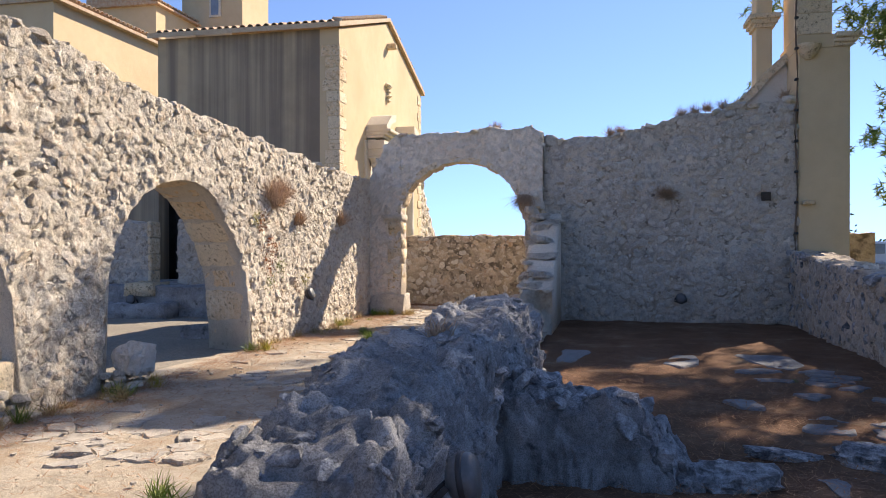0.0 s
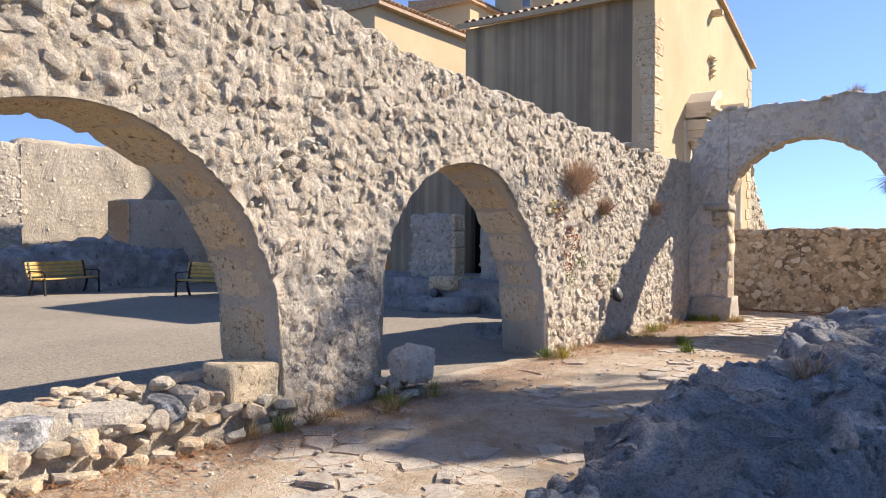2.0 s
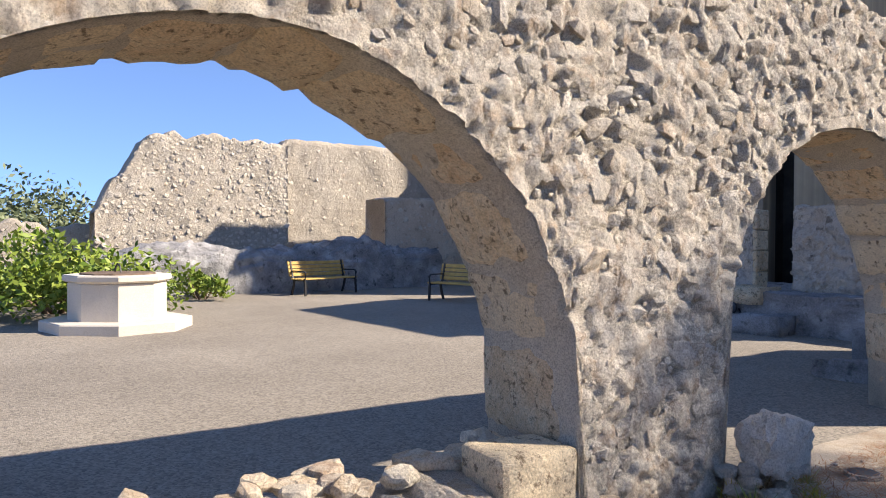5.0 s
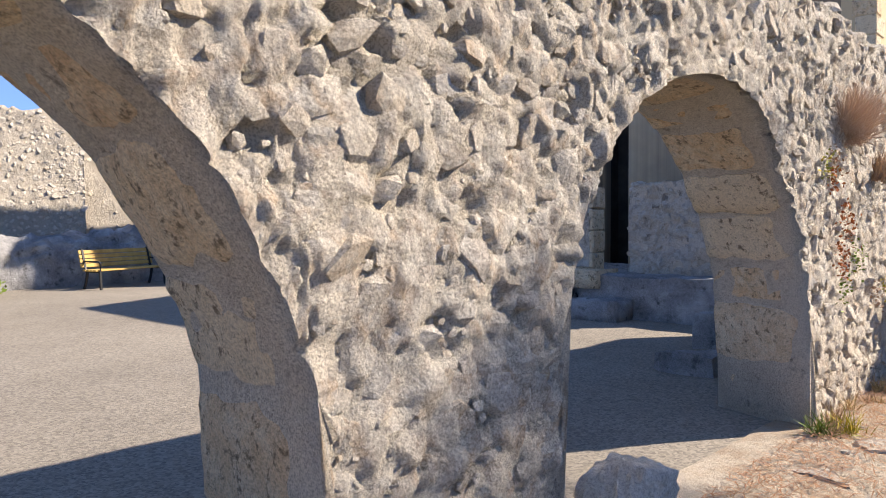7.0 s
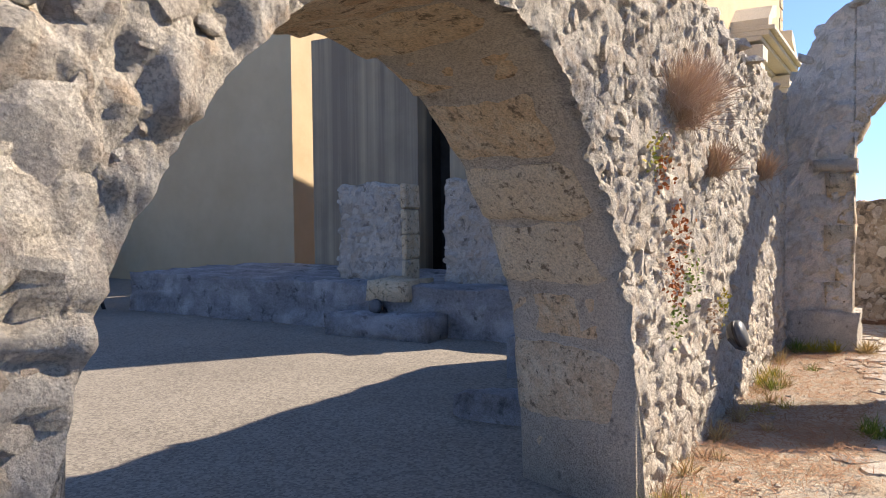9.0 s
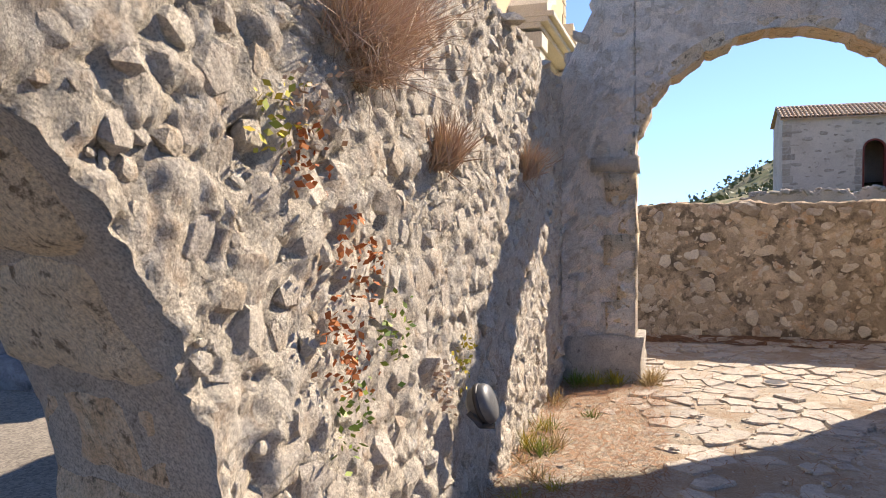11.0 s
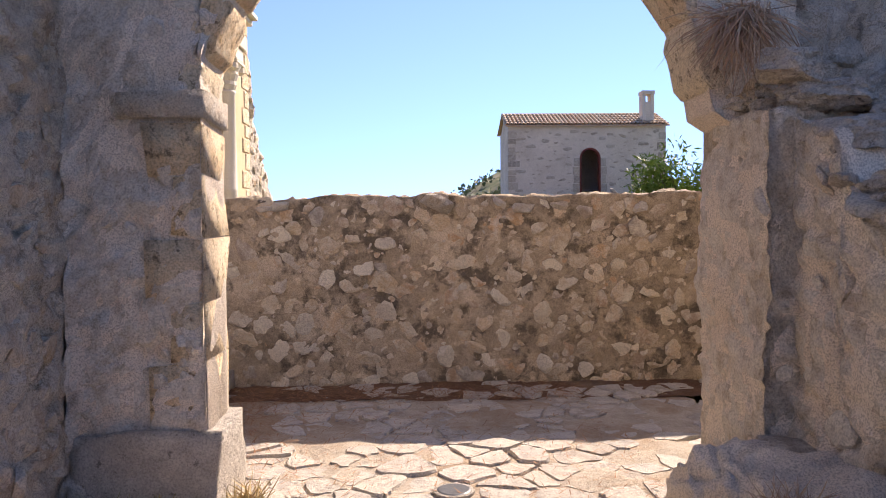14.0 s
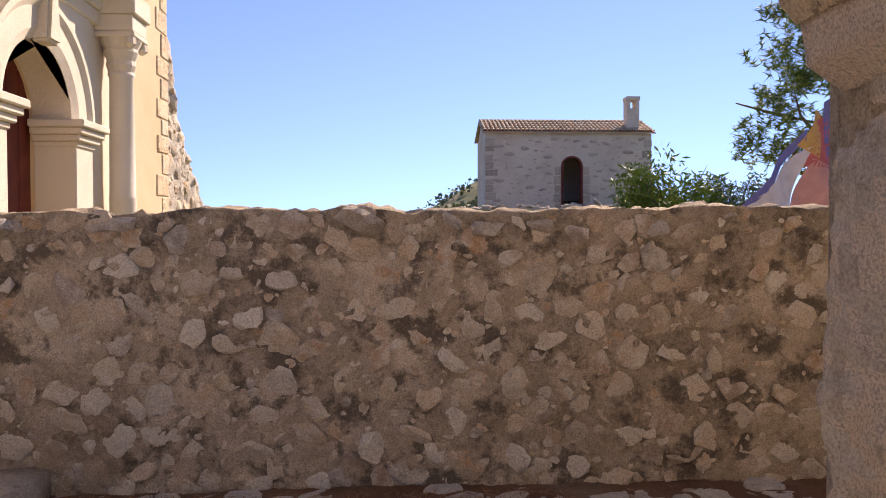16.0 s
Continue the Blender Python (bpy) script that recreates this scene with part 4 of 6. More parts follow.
part("step", slab_box(-10.2, -9.5, 14.62, 15.25, 0.4, 0.68, 0.03), M_SAND, plat, smooth=True)
for x0, x1, h in ((-11.25, -10.08, 1.48), (-9.36, -7.6, 1.52)):
    b = Wall(lambda u, w, v: (u, 15.35 - w, v + 0.54), x0, x1, [(x0, h), ((x0 + x1) / 2, h + 0.03), (x1, h - 0.02)], (), 0.36, base=-0.02, amp=0.03, jag=0.05, seed=x0, rows=40, step=0.035, relief=(0.2, 0.022, 0.022), face=M_ROOMFACE)
    ob = b.build("ruin_wall", M_ROOM, "knee-thick broken wall stub of grey plastered rubble", "wall stub")
    b.stones(50, (0.05, 0.13), M_STONE, M_STONE_J, 30, 0.4, 0.3, 1.0, seed=7)
    if x0 < -11:
        for k in range(4):
            part("edge_stone", boxed(x1 - 0.02, x1 + 0.07, 15.33, 15.72, 0.56 + k * 0.37, 0.92 + k * 0.37, bevel=0.02, jitter=0.012), M_SAND, ob)

# ---- chapel on the rise ----
def chapel_at():
    ch = thing("chapel", (0, 0, 0), 0, "small weathered stone chapel with a tiled roof on the rise", "chapel")
    x0, x1, y0, y1, z0, ze = 1.12, 9.05, 50.0, 54.0, 0.6, 6.2
    line = [(x0, z0), (4.719, z0)] + arch_outline(5.22, 0.5, 4.6, z0, 12)[1:-1] + [(5.721, z0), (x1, z0)]
    bm = pierced(bmesh.new(), "y", [(u, z, ze) for u, z in line], y0, y0 + 0.5)
    part("front_wall", bm, M_CHAPEL, ch, "weathered grey-brown plastered rubble")
    for a, b in ((x0, x0 + 0.5), (x1 - 0.5, x1)):
        part("gable_wall", prism(bmesh.new(), [(y0 + 0.5, z0), (y1 - 0.5, z0), (y1 - 0.5, ze), ((y0 + y1) / 2, ze + 0.75), (y0 + 0.5, ze + 0.1)], "x", a, b), M_CHAPEL, ch)
    part("back_wall", boxed(x0, 4.75, y1 - 0.5, y1, z0, ze), M_CHAPEL, ch)
    part("back_wall", boxed(4.97, x1, y1 - 0.5, y1, z0, ze), M_CHAPEL, ch)
    part("back_wall", boxed(4.75, 4.97, y1 - 0.5, y1, z0, 3.35), M_CHAPEL, ch)
    part("back_wall", boxed(4.75, 4.97, y1 - 0.5, y1, 3.75, ze), M_CHAPEL, ch)
    for sgn in (1, -1):
        ya, yb = (y0 - 0.18, (y0 + y1) / 2) if sgn > 0 else (y1 + 0.18, (y0 + y1) / 2)
        roof = part("roof", prism(bmesh.new(), [(ya, ze - 0.02), (yb, ze + 0.78), (yb, ze + 0.84), (ya, ze + 0.05)], "x", x0 - 0.15, x1 + 0.15), M_TILE, ch, "pale terracotta barrel tiles")
        if sgn > 0:
            d = Vector((0, yb - ya, 0.8))
            L = d.length
            d.normalize()
            up = Vector((1, 0, 0)).cross(d)
            k = 5
            n = int((x1 - x0 + 0.3) / 0.2)
            verts, faces = [], []
            for i in range(n):
                for row in range(5):
                    c0 = Vector((x0 - 0.15 + 0.2 * (i + 0.5), ya, ze + 0.06)) + d * (L * row / 5)
                    c1 = c0 + d * (L / 5 + 0.04)
                    for c, r in ((c0 + up * 0.02, 0.09), (c1, 0.075)):
                        for j in range(k + 1):
                            a = math.pi * j / k
                            verts.append(c + Vector((1, 0, 0)) * r * math.cos(a) + up * r * math.sin(a))
                    b = len(verts) - 2 * (k + 1)
                    faces += [(b + j, b + j + 1, b + k + 2 + j, b + k + 1 + j) for j in range(k)]
            child(tagged(mesh_ob("roof_tiles", verts, faces, M_TILE_J, False), kind="stuff"), roof)
    part("ridge", turned(bmesh.new(), [(0.1, -4.1), (0.1, 4.1)], 10), M_TILE, ch).matrix_world = pose((x0 + x1) / 2, (y0 + y1) / 2, ze + 0.84, 0, 90, 0)
    bt = part("bell_gable", boxed(7.95, 8.12, 50.3, 50.9, 6.3, 8.0, bevel=0.02), M_CHAPEL, ch, "slim chimney-like bell gable with a small opening")
    part("post", boxed(8.38, 8.56, 50.3, 50.9, 6.3, 8.0, bevel=0.02), M_CHAPEL, bt)
    part("infill", boxed(8.11, 8.39, 50.32, 50.88, 6.3, 7.45), M_CHAPEL, bt)
    part("cap", boxed(7.92, 8.59, 50.27, 50.93, 7.82, 8.02, bevel=0.02), M_CHAPEL, bt)
    for x in (x0, x1):
        z, i = z0 + 1.2, 0
        while z < ze - 0.3:
            h = random.uniform(0.25, 0.4)
            d = random.uniform(0.3, 0.6)
            a, b = (x - 0.015, x + d) if x == x0 else (x - d, x + 0.015)
            part("quoin", boxed(a, b, y0 - 0.02, y0 + 0.3, z + 0.01, z + h - 0.01, bevel=0.02), M_DARKSTONE, ch)
            z, i = z + h + random.choice((0, 0, 0.15)), i + 1
    for s in (-1, 1):
        for k in range(5):
            c = 5.22 + s * 0.66
            part("door_stone", boxed(c - 0.16 - 0.05 * (k % 2), c + 0.16 + 0.05 * (k % 2), y0 - 0.02, y0 + 0.2, 2.5 + 0.43 * k, 2.9 + 0.43 * k, bevel=0.02), M_DARKSTONE, ch)
    bm = bmesh.new()
    for i in range(13):
        a = math.pi * i / 12
        for r, y in ((0.44, y0 + 0.3), (0.44, y0 - 0.03), (0.53, y0 - 0.03), (0.53, y0 + 0.3)):
            bm.verts.new((5.22 - r * math.cos(a), y, 4.6 + r * math.sin(a)))
    bm.verts.ensure_lookup_table()
    for i in range(12):
        for j in range(3):
            a = i * 4 + j
            bm.faces.new([bm.verts[q] for q in (a, a + 1, a + 5, a + 4)])
    for s in (-1, 1):
        box(bm, 5.22 + s * 0.485 - 0.045, 5.22 + s * 0.485 + 0.045, y0 - 0.03, y0 + 0.3, z0, 4.6)
    part("door_frame", bm, M_DOOR, ch, "reddish brick door surround")
    # slit's inner shade painted as a dark box on the wall
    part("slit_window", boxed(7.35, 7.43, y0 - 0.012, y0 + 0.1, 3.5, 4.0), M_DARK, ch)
    rnd = random.Random(4)
    poses = []
    for a, b, s, t, r in scatter(110, x0 + 0.3, x1 - 0.3, 2.0, 6.0, (0.08, 0.3), lambda u, v, s: abs(u - 5.22) > 1.0 or v > 5.5, 1.0, 4):
        poses.append(Matrix.Translation((a, y0 + 0.0, b)) @ Euler((0, r * 0.3, 0)).to_matrix().to_4x4() @ Matrix.Diagonal((s, 0.03, t * 0.7, 1)))
    lay_stones(ch, poses, M_DARKSTONE, M_DARKSTONE, 80)
    return ch


M_CHAPEL = mat("weathered_chapel_render", masonry((0.50, 0.42, 0.33), (0.62, 0.54, 0.44), (0.70, 0.62, 0.52), (0.34, 0.28, 0.22), 0.58, 0.8), 0.95, 0, 0.5, 20, 0.4, 5)
M_DARKSTONE = mat("dark_basalt_blocks", rock(((0.36, 0.30, 0.24), (0.42, 0.35, 0.28), (0.46, 0.40, 0.32), (0.30, 0.25, 0.20)), (0.54, 0.47, 0.38)), 0.95, 0, 0.5, 25)
M_TILE_J = mat("terracotta_tile_far", rock(((0.45, 0.28, 0.17), (0.55, 0.38, 0.24), (0.42, 0.28, 0.18), (0.56, 0.45, 0.32)), (0.6, 0.5, 0.37), (0.22, 0.16, 0.12), True), 0.85)
chapel_at()
for x0, x1, y, h in ((-1.5, 3.3, 44.0, 2.5), (3.0, 7.0, 45.5, 2.62)):
    b = Wall(lambda u, w, v: (u, y - w, v), x0, x1, [(x0, h - 0.5), (x0 + 1, h), (x1 - 0.6, h + 0.05), (x1, h - 0.4)], (), 0.5, base=0.3, amp=0.06, jag=0.2, seed=x0 + 9, rows=16, step=0.15)
    b.build("far_ruin_wall", M_PLAST, "low tumbled rubble wall below the chapel", "wall")
    b.crest(26, (0.12, 0.3), M_DARKSTONE, M_DARKSTONE, 26)

# ---- bell tower at the room's corner ----
bell = thing("bell_tower", (0, 0, 0), 0, "ochre-rendered bell tower corner with stone cornices", "tower")
part("shaft", boxed(3.68, 4.62, 16.02, 17.6, -0.1, 5.35, bevel=0.02), M_RENDER, bell)
bm = bmesh.new()
for z0, z1, o in ((5.35, 5.42, 0.05), (5.42, 5.5, 0.11), (5.5, 5.6, 0.17)):
    box(bm, 4.32, 4.62 + o, 16.02 - o, 17.6 + o, z0, z1, bevel=0.015)
part("coping", boxed(3.68, 4.32, 16.02, 17.6, 5.35, 5.6), M_RENDER, bell)
part("corbel", turned(bmesh.new(), [(0.06, 5.12), (0.14, 5.2), (0.2, 5.3), (0.24, 5.4)], 14, 3.86, 16.0), M_SAND, bell, "weathered basin-shaped corbel")
part("cornice", bm, M_SAND, bell, "moulded stone cornice")
up = part("belfry", boxed(3.68, 4.3, 16.05, 17.3, 5.6, 9.6, bevel=0.02), M_RENDER, bell)
for k in range(9):
    part("quoin", boxed(3.66, 3.66 + 0.64, 16.03, 16.3, 5.62 + 0.42 * k, 6.02 + 0.42 * k, bevel=0.012), M_SAND, up)
part("pilaster", boxed(3.08, 3.4, 17.0, 17.5, 4.3, 9.4, bevel=0.02), M_RENDER, bell, "sunlit ochre pilaster of the front")
bm = bmesh.new()
for z0, z1, o in ((6.05, 6.13, 0.05), (6.13, 6.22, 0.1), (6.22, 6.32, 0.15)):
    box(bm, 3.08 - o, 3.4 + o, 17.0 - o, 17.5 + o, z0, z1, bevel=0.012)
part("pilaster_cap", bm, M_SAND, bell)
part("scroll", swept(bmesh.new(), [(2.55, 17.1, 4.35), (2.8, 17.1, 4.5), (3.05, 17.1, 4.75), (3.3, 17.1, 5.05), (3.68, 17.1, 5.4)], [(-0.25, -0.08), (0.25, -0.08), (0.25, 0.08), (-0.25, 0.08)]), M_SAND, bell, "curved stone coping of the front")
part("scroll_wall", prism(bmesh.new(), [(2.55, -0.1), (3.7, -0.1), (3.7, 5.34), (3.3, 5.0), (3.05, 4.7), (2.8, 4.45), (2.55, 4.3)], "y", 16.95, 17.3), M_WHITE, bell)
part("ledge_stone", boxed(3.75, 3.98, 15.88, 16.05, 2.28, 2.36, bevel=0.02, jitter=0.01), M_SAND, bell)
cable = thing("conduit", (3.63, 15.93, 0), 0, "rusty iron conduit clamped up the wall's corner", "pipe")
part("tube", swept(bmesh.new(), [(0.02 * math.sin(z * 3), 0, z) for z in np.linspace(0.1, 7.5, 30)], [(0.018 * math.cos(a), 0.018 * math.sin(a)) for a in np.linspace(0, 5.4, 7)]), M_BARK, cable, smooth=True)
for k in range(11):
    part("clamp", boxed(-0.035, 0.035, -0.03, 0.05, 0.5 + 0.6 * k, 0.55 + 0.6 * k, bevel=0.008), M_IRON, cable)

# ---- courtyard ----
well = thing("well", (-15.8, 6.0, -0.06), 10, "octagonal cream stone well on a stepped base", "well")
part("base", turned(bmesh.new(), [(1.18, 0), (1.18, 0.17), (1.16, 0.19)], 8, flat=True), M_WHITE, well)
part("drum", turned(bmesh.new(), [(0.76, 0.19), (0.76, 0.78), (0.74, 0.8)], 8, flat=True), M_WHITE, well)
part("rim", turned(bmesh.new(), [(0.78, 0.8), (0.84, 0.83), (0.84, 0.9), (0.82, 0.92)], 8, flat=True), M_WHITE, well)
part("cover", turned(bmesh.new(), [(0.6, 0.92), (0.58, 0.945), (0.3, 0.95)], 12), M_BARK, well, "rusted iron well cover")
part("handle", swept(bmesh.new(), [(-0.12, 0, 0.94), (-0.08, 0, 1.05), (0, 0, 1.09), (0.08, 0, 1.05), (0.12, 0, 0.94)], [(-0.01, -0.01), (0.01, -0.01), (0.01, 0.01), (-0.01, 0.01)]), M_IRON, well)


def park_bench(place, turn):
    b = thing("bench", place, turn, "park bench with yellow-brown wooden slats on black iron", "bench", "courtyard benches")
    for k in range(4):
        part("seat_slat", boxed(-1.0, 1.0, -0.22 + 0.115 * k, -0.125 + 0.115 * k, 0.42, 0.455, bevel=0.008), M_WOOD, b)
    for k in range(4):
        s = part("back_slat", boxed(-1.0, 1.0, -0.015, 0.015, 0.0, 0.085, bevel=0.007), M_WOOD, b)
        s.matrix_local = pose(0, 0.27 + 0.025 * k, 0.5 + 0.1 * k, -12)
    for x in (-0.9, 0.9):
        part("frame", swept(bmesh.new(), [(x, -0.26, 0.0), (x, -0.24, 0.38), (x, -0.2, 0.41), (x, 0.2, 0.41), (x, 0.26, 0.5), (x, 0.36, 0.9)], [(-0.025, -0.02), (0.025, -0.02), (0.025, 0.02), (-0.025, 0.02)]), M_IRON, b)
        part("leg", swept(bmesh.new(), [(x, 0.3, 0.0), (x, 0.22, 0.2), (x, 0.18, 0.4)], [(-0.025, -0.02), (0.025, -0.02), (0.025, 0.02), (-0.025, 0.02)]), M_IRON, b)
        part("arm", swept(bmesh.new(), [(x, -0.24, 0.4), (x, -0.26, 0.6), (x, -0.2, 0.64), (x, 0.3, 0.64)], [(-0.022, -0.015), (0.022, -0.015), (0.022, 0.015), (-0.022, 0.015)]), M_IRON, b)
    return b


park_bench((-20.7, 12.35, -0.05), 105)
park_bench((-16.7, 14.0, -0.05), 15)
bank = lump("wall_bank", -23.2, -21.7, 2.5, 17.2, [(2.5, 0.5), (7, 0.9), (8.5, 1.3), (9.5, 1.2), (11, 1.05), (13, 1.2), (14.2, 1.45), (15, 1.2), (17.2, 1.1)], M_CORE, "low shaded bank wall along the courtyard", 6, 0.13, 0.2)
back = Wall(lambda u, w, v: (-24.5 + w, u, v), 7.4, 13.0, [(7.4, 2.2), (7.8, 2.9), (8.2, 3.3), (8.6, 4.15), (9.2, 4.4), (11, 4.4), (12.4, 4.35), (13.0, 4.3)], (), 0.7, amp=0.04, jag=0.18, seed=9, rows=40, step=0.1)
wall_ruin = back.build("wall_ruin", M_RUIN, "tall sunlit ruined wall of small pale stones")
back.stones(1700, (0.045, 0.13), M_ROUGHBLOCK, M_STONE_J, 200, 0.4, 0.3, 0.72, seed=12)
back2 = Wall(lambda u, w, v: (-24.9 + w, u, v), 13.0, 19.0, [(13.0, 4.35), (13.2, 4.6), (19, 4.55)], (), 0.6, amp=0.03, jag=0.04, seed=10, rows=30, step=0.12)
back2.build("wall_ruin_plain", M_RUIN, "tall plain stretch of rubble wall in pale render")
back2.stones(250, (0.06, 0.13), M_STONE, M_STONE_J, 60, 0.35, 0.3, 1.0, seed=13)
low = Wall(lambda u, w, v: (-25.5 + w, u, v), -6, 7.6, [(-6, 1.7), (4, 1.75), (5.5, 1.9), (6.5, 1.7), (7.6, 1.8)], (), 0.6, amp=0.05, jag=0.2, seed=11, rows=20, step=0.12)
low.build("wall_ruin_low", M_RUIN, "low crumbling sunlit rubble wall")
low.stones(200, (0.06, 0.2), M_STONE, M_STONE_J, 60, 0.5, 0.2, 0.9, seed=14)
blk = Wall(lambda u, w, v: (-22.6 + w, u, v), 15.4, 18.9, [(15.4, 2.7), (17, 2.72), (18.9, 2.7)], (), 1.2, amp=0.03, jag=0.06, seed=12, rows=30, step=0.1)
blk.build("wall_ruin_block", M_PLAST, "shaded block of grey rubble wall beside the benches")
blk.stones(140, (0.06, 0.15), M_STONE, M_STONE_J, 60, 0.35, 0.3, 0.9, seed=15)


# ---- foliage ----
def leaves(bm_pts, size, rnd, out_v, out_f, aspect=0.45, droop=0.0):
    for p in bm_pts:
        d = Vector((rnd.gauss(0, 1), rnd.gauss(0, 1), rnd.gauss(0.2 - droop, 0.8))).normalized()
        s = d.cross(Vector((rnd.gauss(0, 1), rnd.gauss(0, 1), rnd.gauss(0, 1)))).normalized()
        L = size * rnd.uniform(0.6, 1.3)
        k = len(out_v)
        out_v += [p, p + d * L * 0.5 + s * L * aspect * 0.5, p + d * L, p + d * L * 0.5 - s * L * aspect * 0.5]
        out_f.append((k, k + 1, k + 2, k + 3))


def limb(bm, a, b, r0, r1, n=6, bend=0.15, rnd=random):
    a, b = Vector(a), Vector(b)
    mid = (a + b) / 2 + Vector((rnd.gauss(0, bend), rnd.gauss(0, bend), rnd.gauss(0, bend * 0.6)))
    pts = [a * (1 - t) ** 2 + mid * 2 * t * (1 - t) + b * t * t for t in (0, 0.25, 0.5, 0.75, 1)]
    rings = []
    for i, p in enumerate(pts):
        d = (pts[min(i + 1, 4)] - pts[max(i - 1, 0)]).normalized()
        u = d.orthogonal().normalized()
        v = d.cross(u)
        r = r0 + (r1 - r0) * i / 4
        rings.append([bm.verts.new(p + (u * math.cos(2 * math.pi * k / n) + v * math.sin(2 * math.pi * k / n)) * r) for k in range(n)])
    for x, y in zip(rings, rings[1:]):
        for k in range(n):
            bm.faces.new((x[k], x[(k + 1) % n], y[(k + 1) % n], y[k]))
    return pts


def pine(place, height, low, spread, seed, tufts=420, per=34):
    """An Aleppo pine: a leaning trunk, limbs, and needle tufts in uneven clumps."""
    rnd = random.Random(seed)
    t = thing("pine_tree", place, 0, "tall green pine with an uneven crown of needle tufts", "tree", "pines")
    bm = bmesh.new()
    limb(bm, (0, 0, -0.2), (rnd.gauss(0, 0.4), rnd.gauss(0, 0.4), height * 0.9), 0.26, 0.06, 9, 0.3, rnd)
    ends = []
    for i in range(26):
        z = low + (height - low) * (i / 26) ** 0.9
        r = spread * math.sin(math.pi * min(1, 0.22 + 0.7 * (i / 26))) * rnd.uniform(0.55, 1.1)
        a = i * 2.4 + rnd.gauss(0, 0.4)
        e = Vector((r * math.cos(a), r * math.sin(a), z + rnd.uniform(0.1, 0.9)))
        pts = limb(bm, (0, 0, z - 0.3), e, 0.07, 0.015, 5, 0.25, rnd)
        ends += [(pts[2], 0.55), (pts[3], 0.75), (pts[4], 0.8)]
    part("trunk", bm, M_BARK, t, "grey-brown trunk and limbs", smooth=True)
    clumps = []
    for i in range(tufts // 18):
        c, r = rnd.choice(ends)
        clumps.append((c + Vector((rnd.gauss(0, r * 0.7), rnd.gauss(0, r * 0.7), rnd.gauss(0.1, r * 0.4))), rnd.uniform(0.14, 0.3)))
    vs, fs = [], []
    for i in range(tufts):
        c, r = clumps[i % len(clumps)]
        c = c + Vector((rnd.gauss(0, r), rnd.gauss(0, r), rnd.gauss(0.05, r * 0.6)))
        axis = Vector((rnd.gauss(0, 0.5), rnd.gauss(0, 0.5), 1)).normalized()
        for j in range(per):
            p = c + axis * rnd.uniform(-0.12, 0.16)
            d = (Vector((rnd.gauss(0, 1), rnd.gauss(0, 1), rnd.gauss(0.3, 0.8)))).normalized()
            L = rnd.uniform(0.1, 0.22)
            s = d.orthogonal().normalized() * 0.02
            k = len(vs)
            vs += [p - s, p + s, p + d * L]
            fs.append((k, k + 1, k + 2))
    child(tagged(mesh_ob("crown", vs, fs, M_PINE, False), "bright to dark green needle tufts", kind="stuff"), t)
    return t


def shrub(name, place, rx, ry, h, n, size, material, label, seed, category="bush", blob=9, stems=7, droop=0.0, aspect=0.45):
    rnd = random.Random(seed)
    t = thing(name, place, 0, label, category)
    bm = bmesh.new()
    cs = []
    for i in range(stems):
        a = rnd.uniform(0, 6.3)
        e = Vector((rx * 0.6 * math.cos(a), ry * 0.6 * math.sin(a), h * rnd.uniform(0.5, 0.85)))
        limb(bm, (e.x * 0.1, e.y * 0.1, -0.05), e, 0.025 * h, 0.006, 5, 0.08 * h, rnd)
    part("stem", bm, M_BARK, t, smooth=True)
    for i in range(blob):
        a, r = rnd.uniform(0, 6.3), math.sqrt(rnd.random())
        cs.append((Vector((rx * r * 0.8 * math.cos(a), ry * r * 0.8 * math.sin(a), h * rnd.uniform(0.25, 0.8) * (1 - 0.35 * r * r))), rnd.uniform(0.2, 0.36)))
    pts = []
    for i in range(n):
        c, k = rnd.choice(cs)
        d = Vector((rnd.gauss(0, 1), rnd.gauss(0, 1), rnd.gauss(0, 1))).normalized() * rnd.random() ** 0.4
        p = c + Vector((d.x * rx * k * 1.3, d.y * ry * k * 1.3, d.z * h * k))
        if p.z > 0.02:
            pts.append(p)
    vs, fs = [], []
    leaves(pts, size, rnd, vs, fs, aspect, droop)
    child(tagged(mesh_ob("foliage", vs, fs, material, False), kind="stuff"), t)
    return t


def tuft(name, place, r, h, n, material, label, seed, up=(0, 0, 1), category="weed", width=0.006):
    """A spray of thin stalks from one root."""
    rnd = random.Random(seed)
    vs, fs = [], []
    up = Vector(up).normalized()
    for i in range(n):
        p = Vector((rnd.gauss(0, r * 0.25), rnd.gauss(0, r * 0.25), rnd.gauss(0, r * 0.1)))
        d = (up + Vector((rnd.gauss(0, 1), rnd.gauss(0, 1), rnd.gauss(0, 0.8))) * (r / max(h, 0.01)) * 0.95).normalized()
        L = h * rnd.uniform(0.45, 1.1)
        s = d.cross(Vector((rnd.gauss(0, 1), rnd.gauss(0, 1), rnd.gauss(0, 1)))).normalized() * width
        k = len(vs)
        m = p + d * L * 0.55 + Vector((rnd.gauss(0, 0.05), rnd.gauss(0, 0.05), 0)) * L
        vs += [p - s, p + s, m + s * 0.7, m - s * 0.7, p + d * L - Vector((0, 0, 0.15 * L * rnd.random()))]
        fs += [(k, k + 1, k + 2, k + 3), (k + 3, k + 2, k + 4)]
    ob = mesh_ob(name, [Vector(place) + v for v in vs], fs, material, False)
    return tagged(ob, label, category)


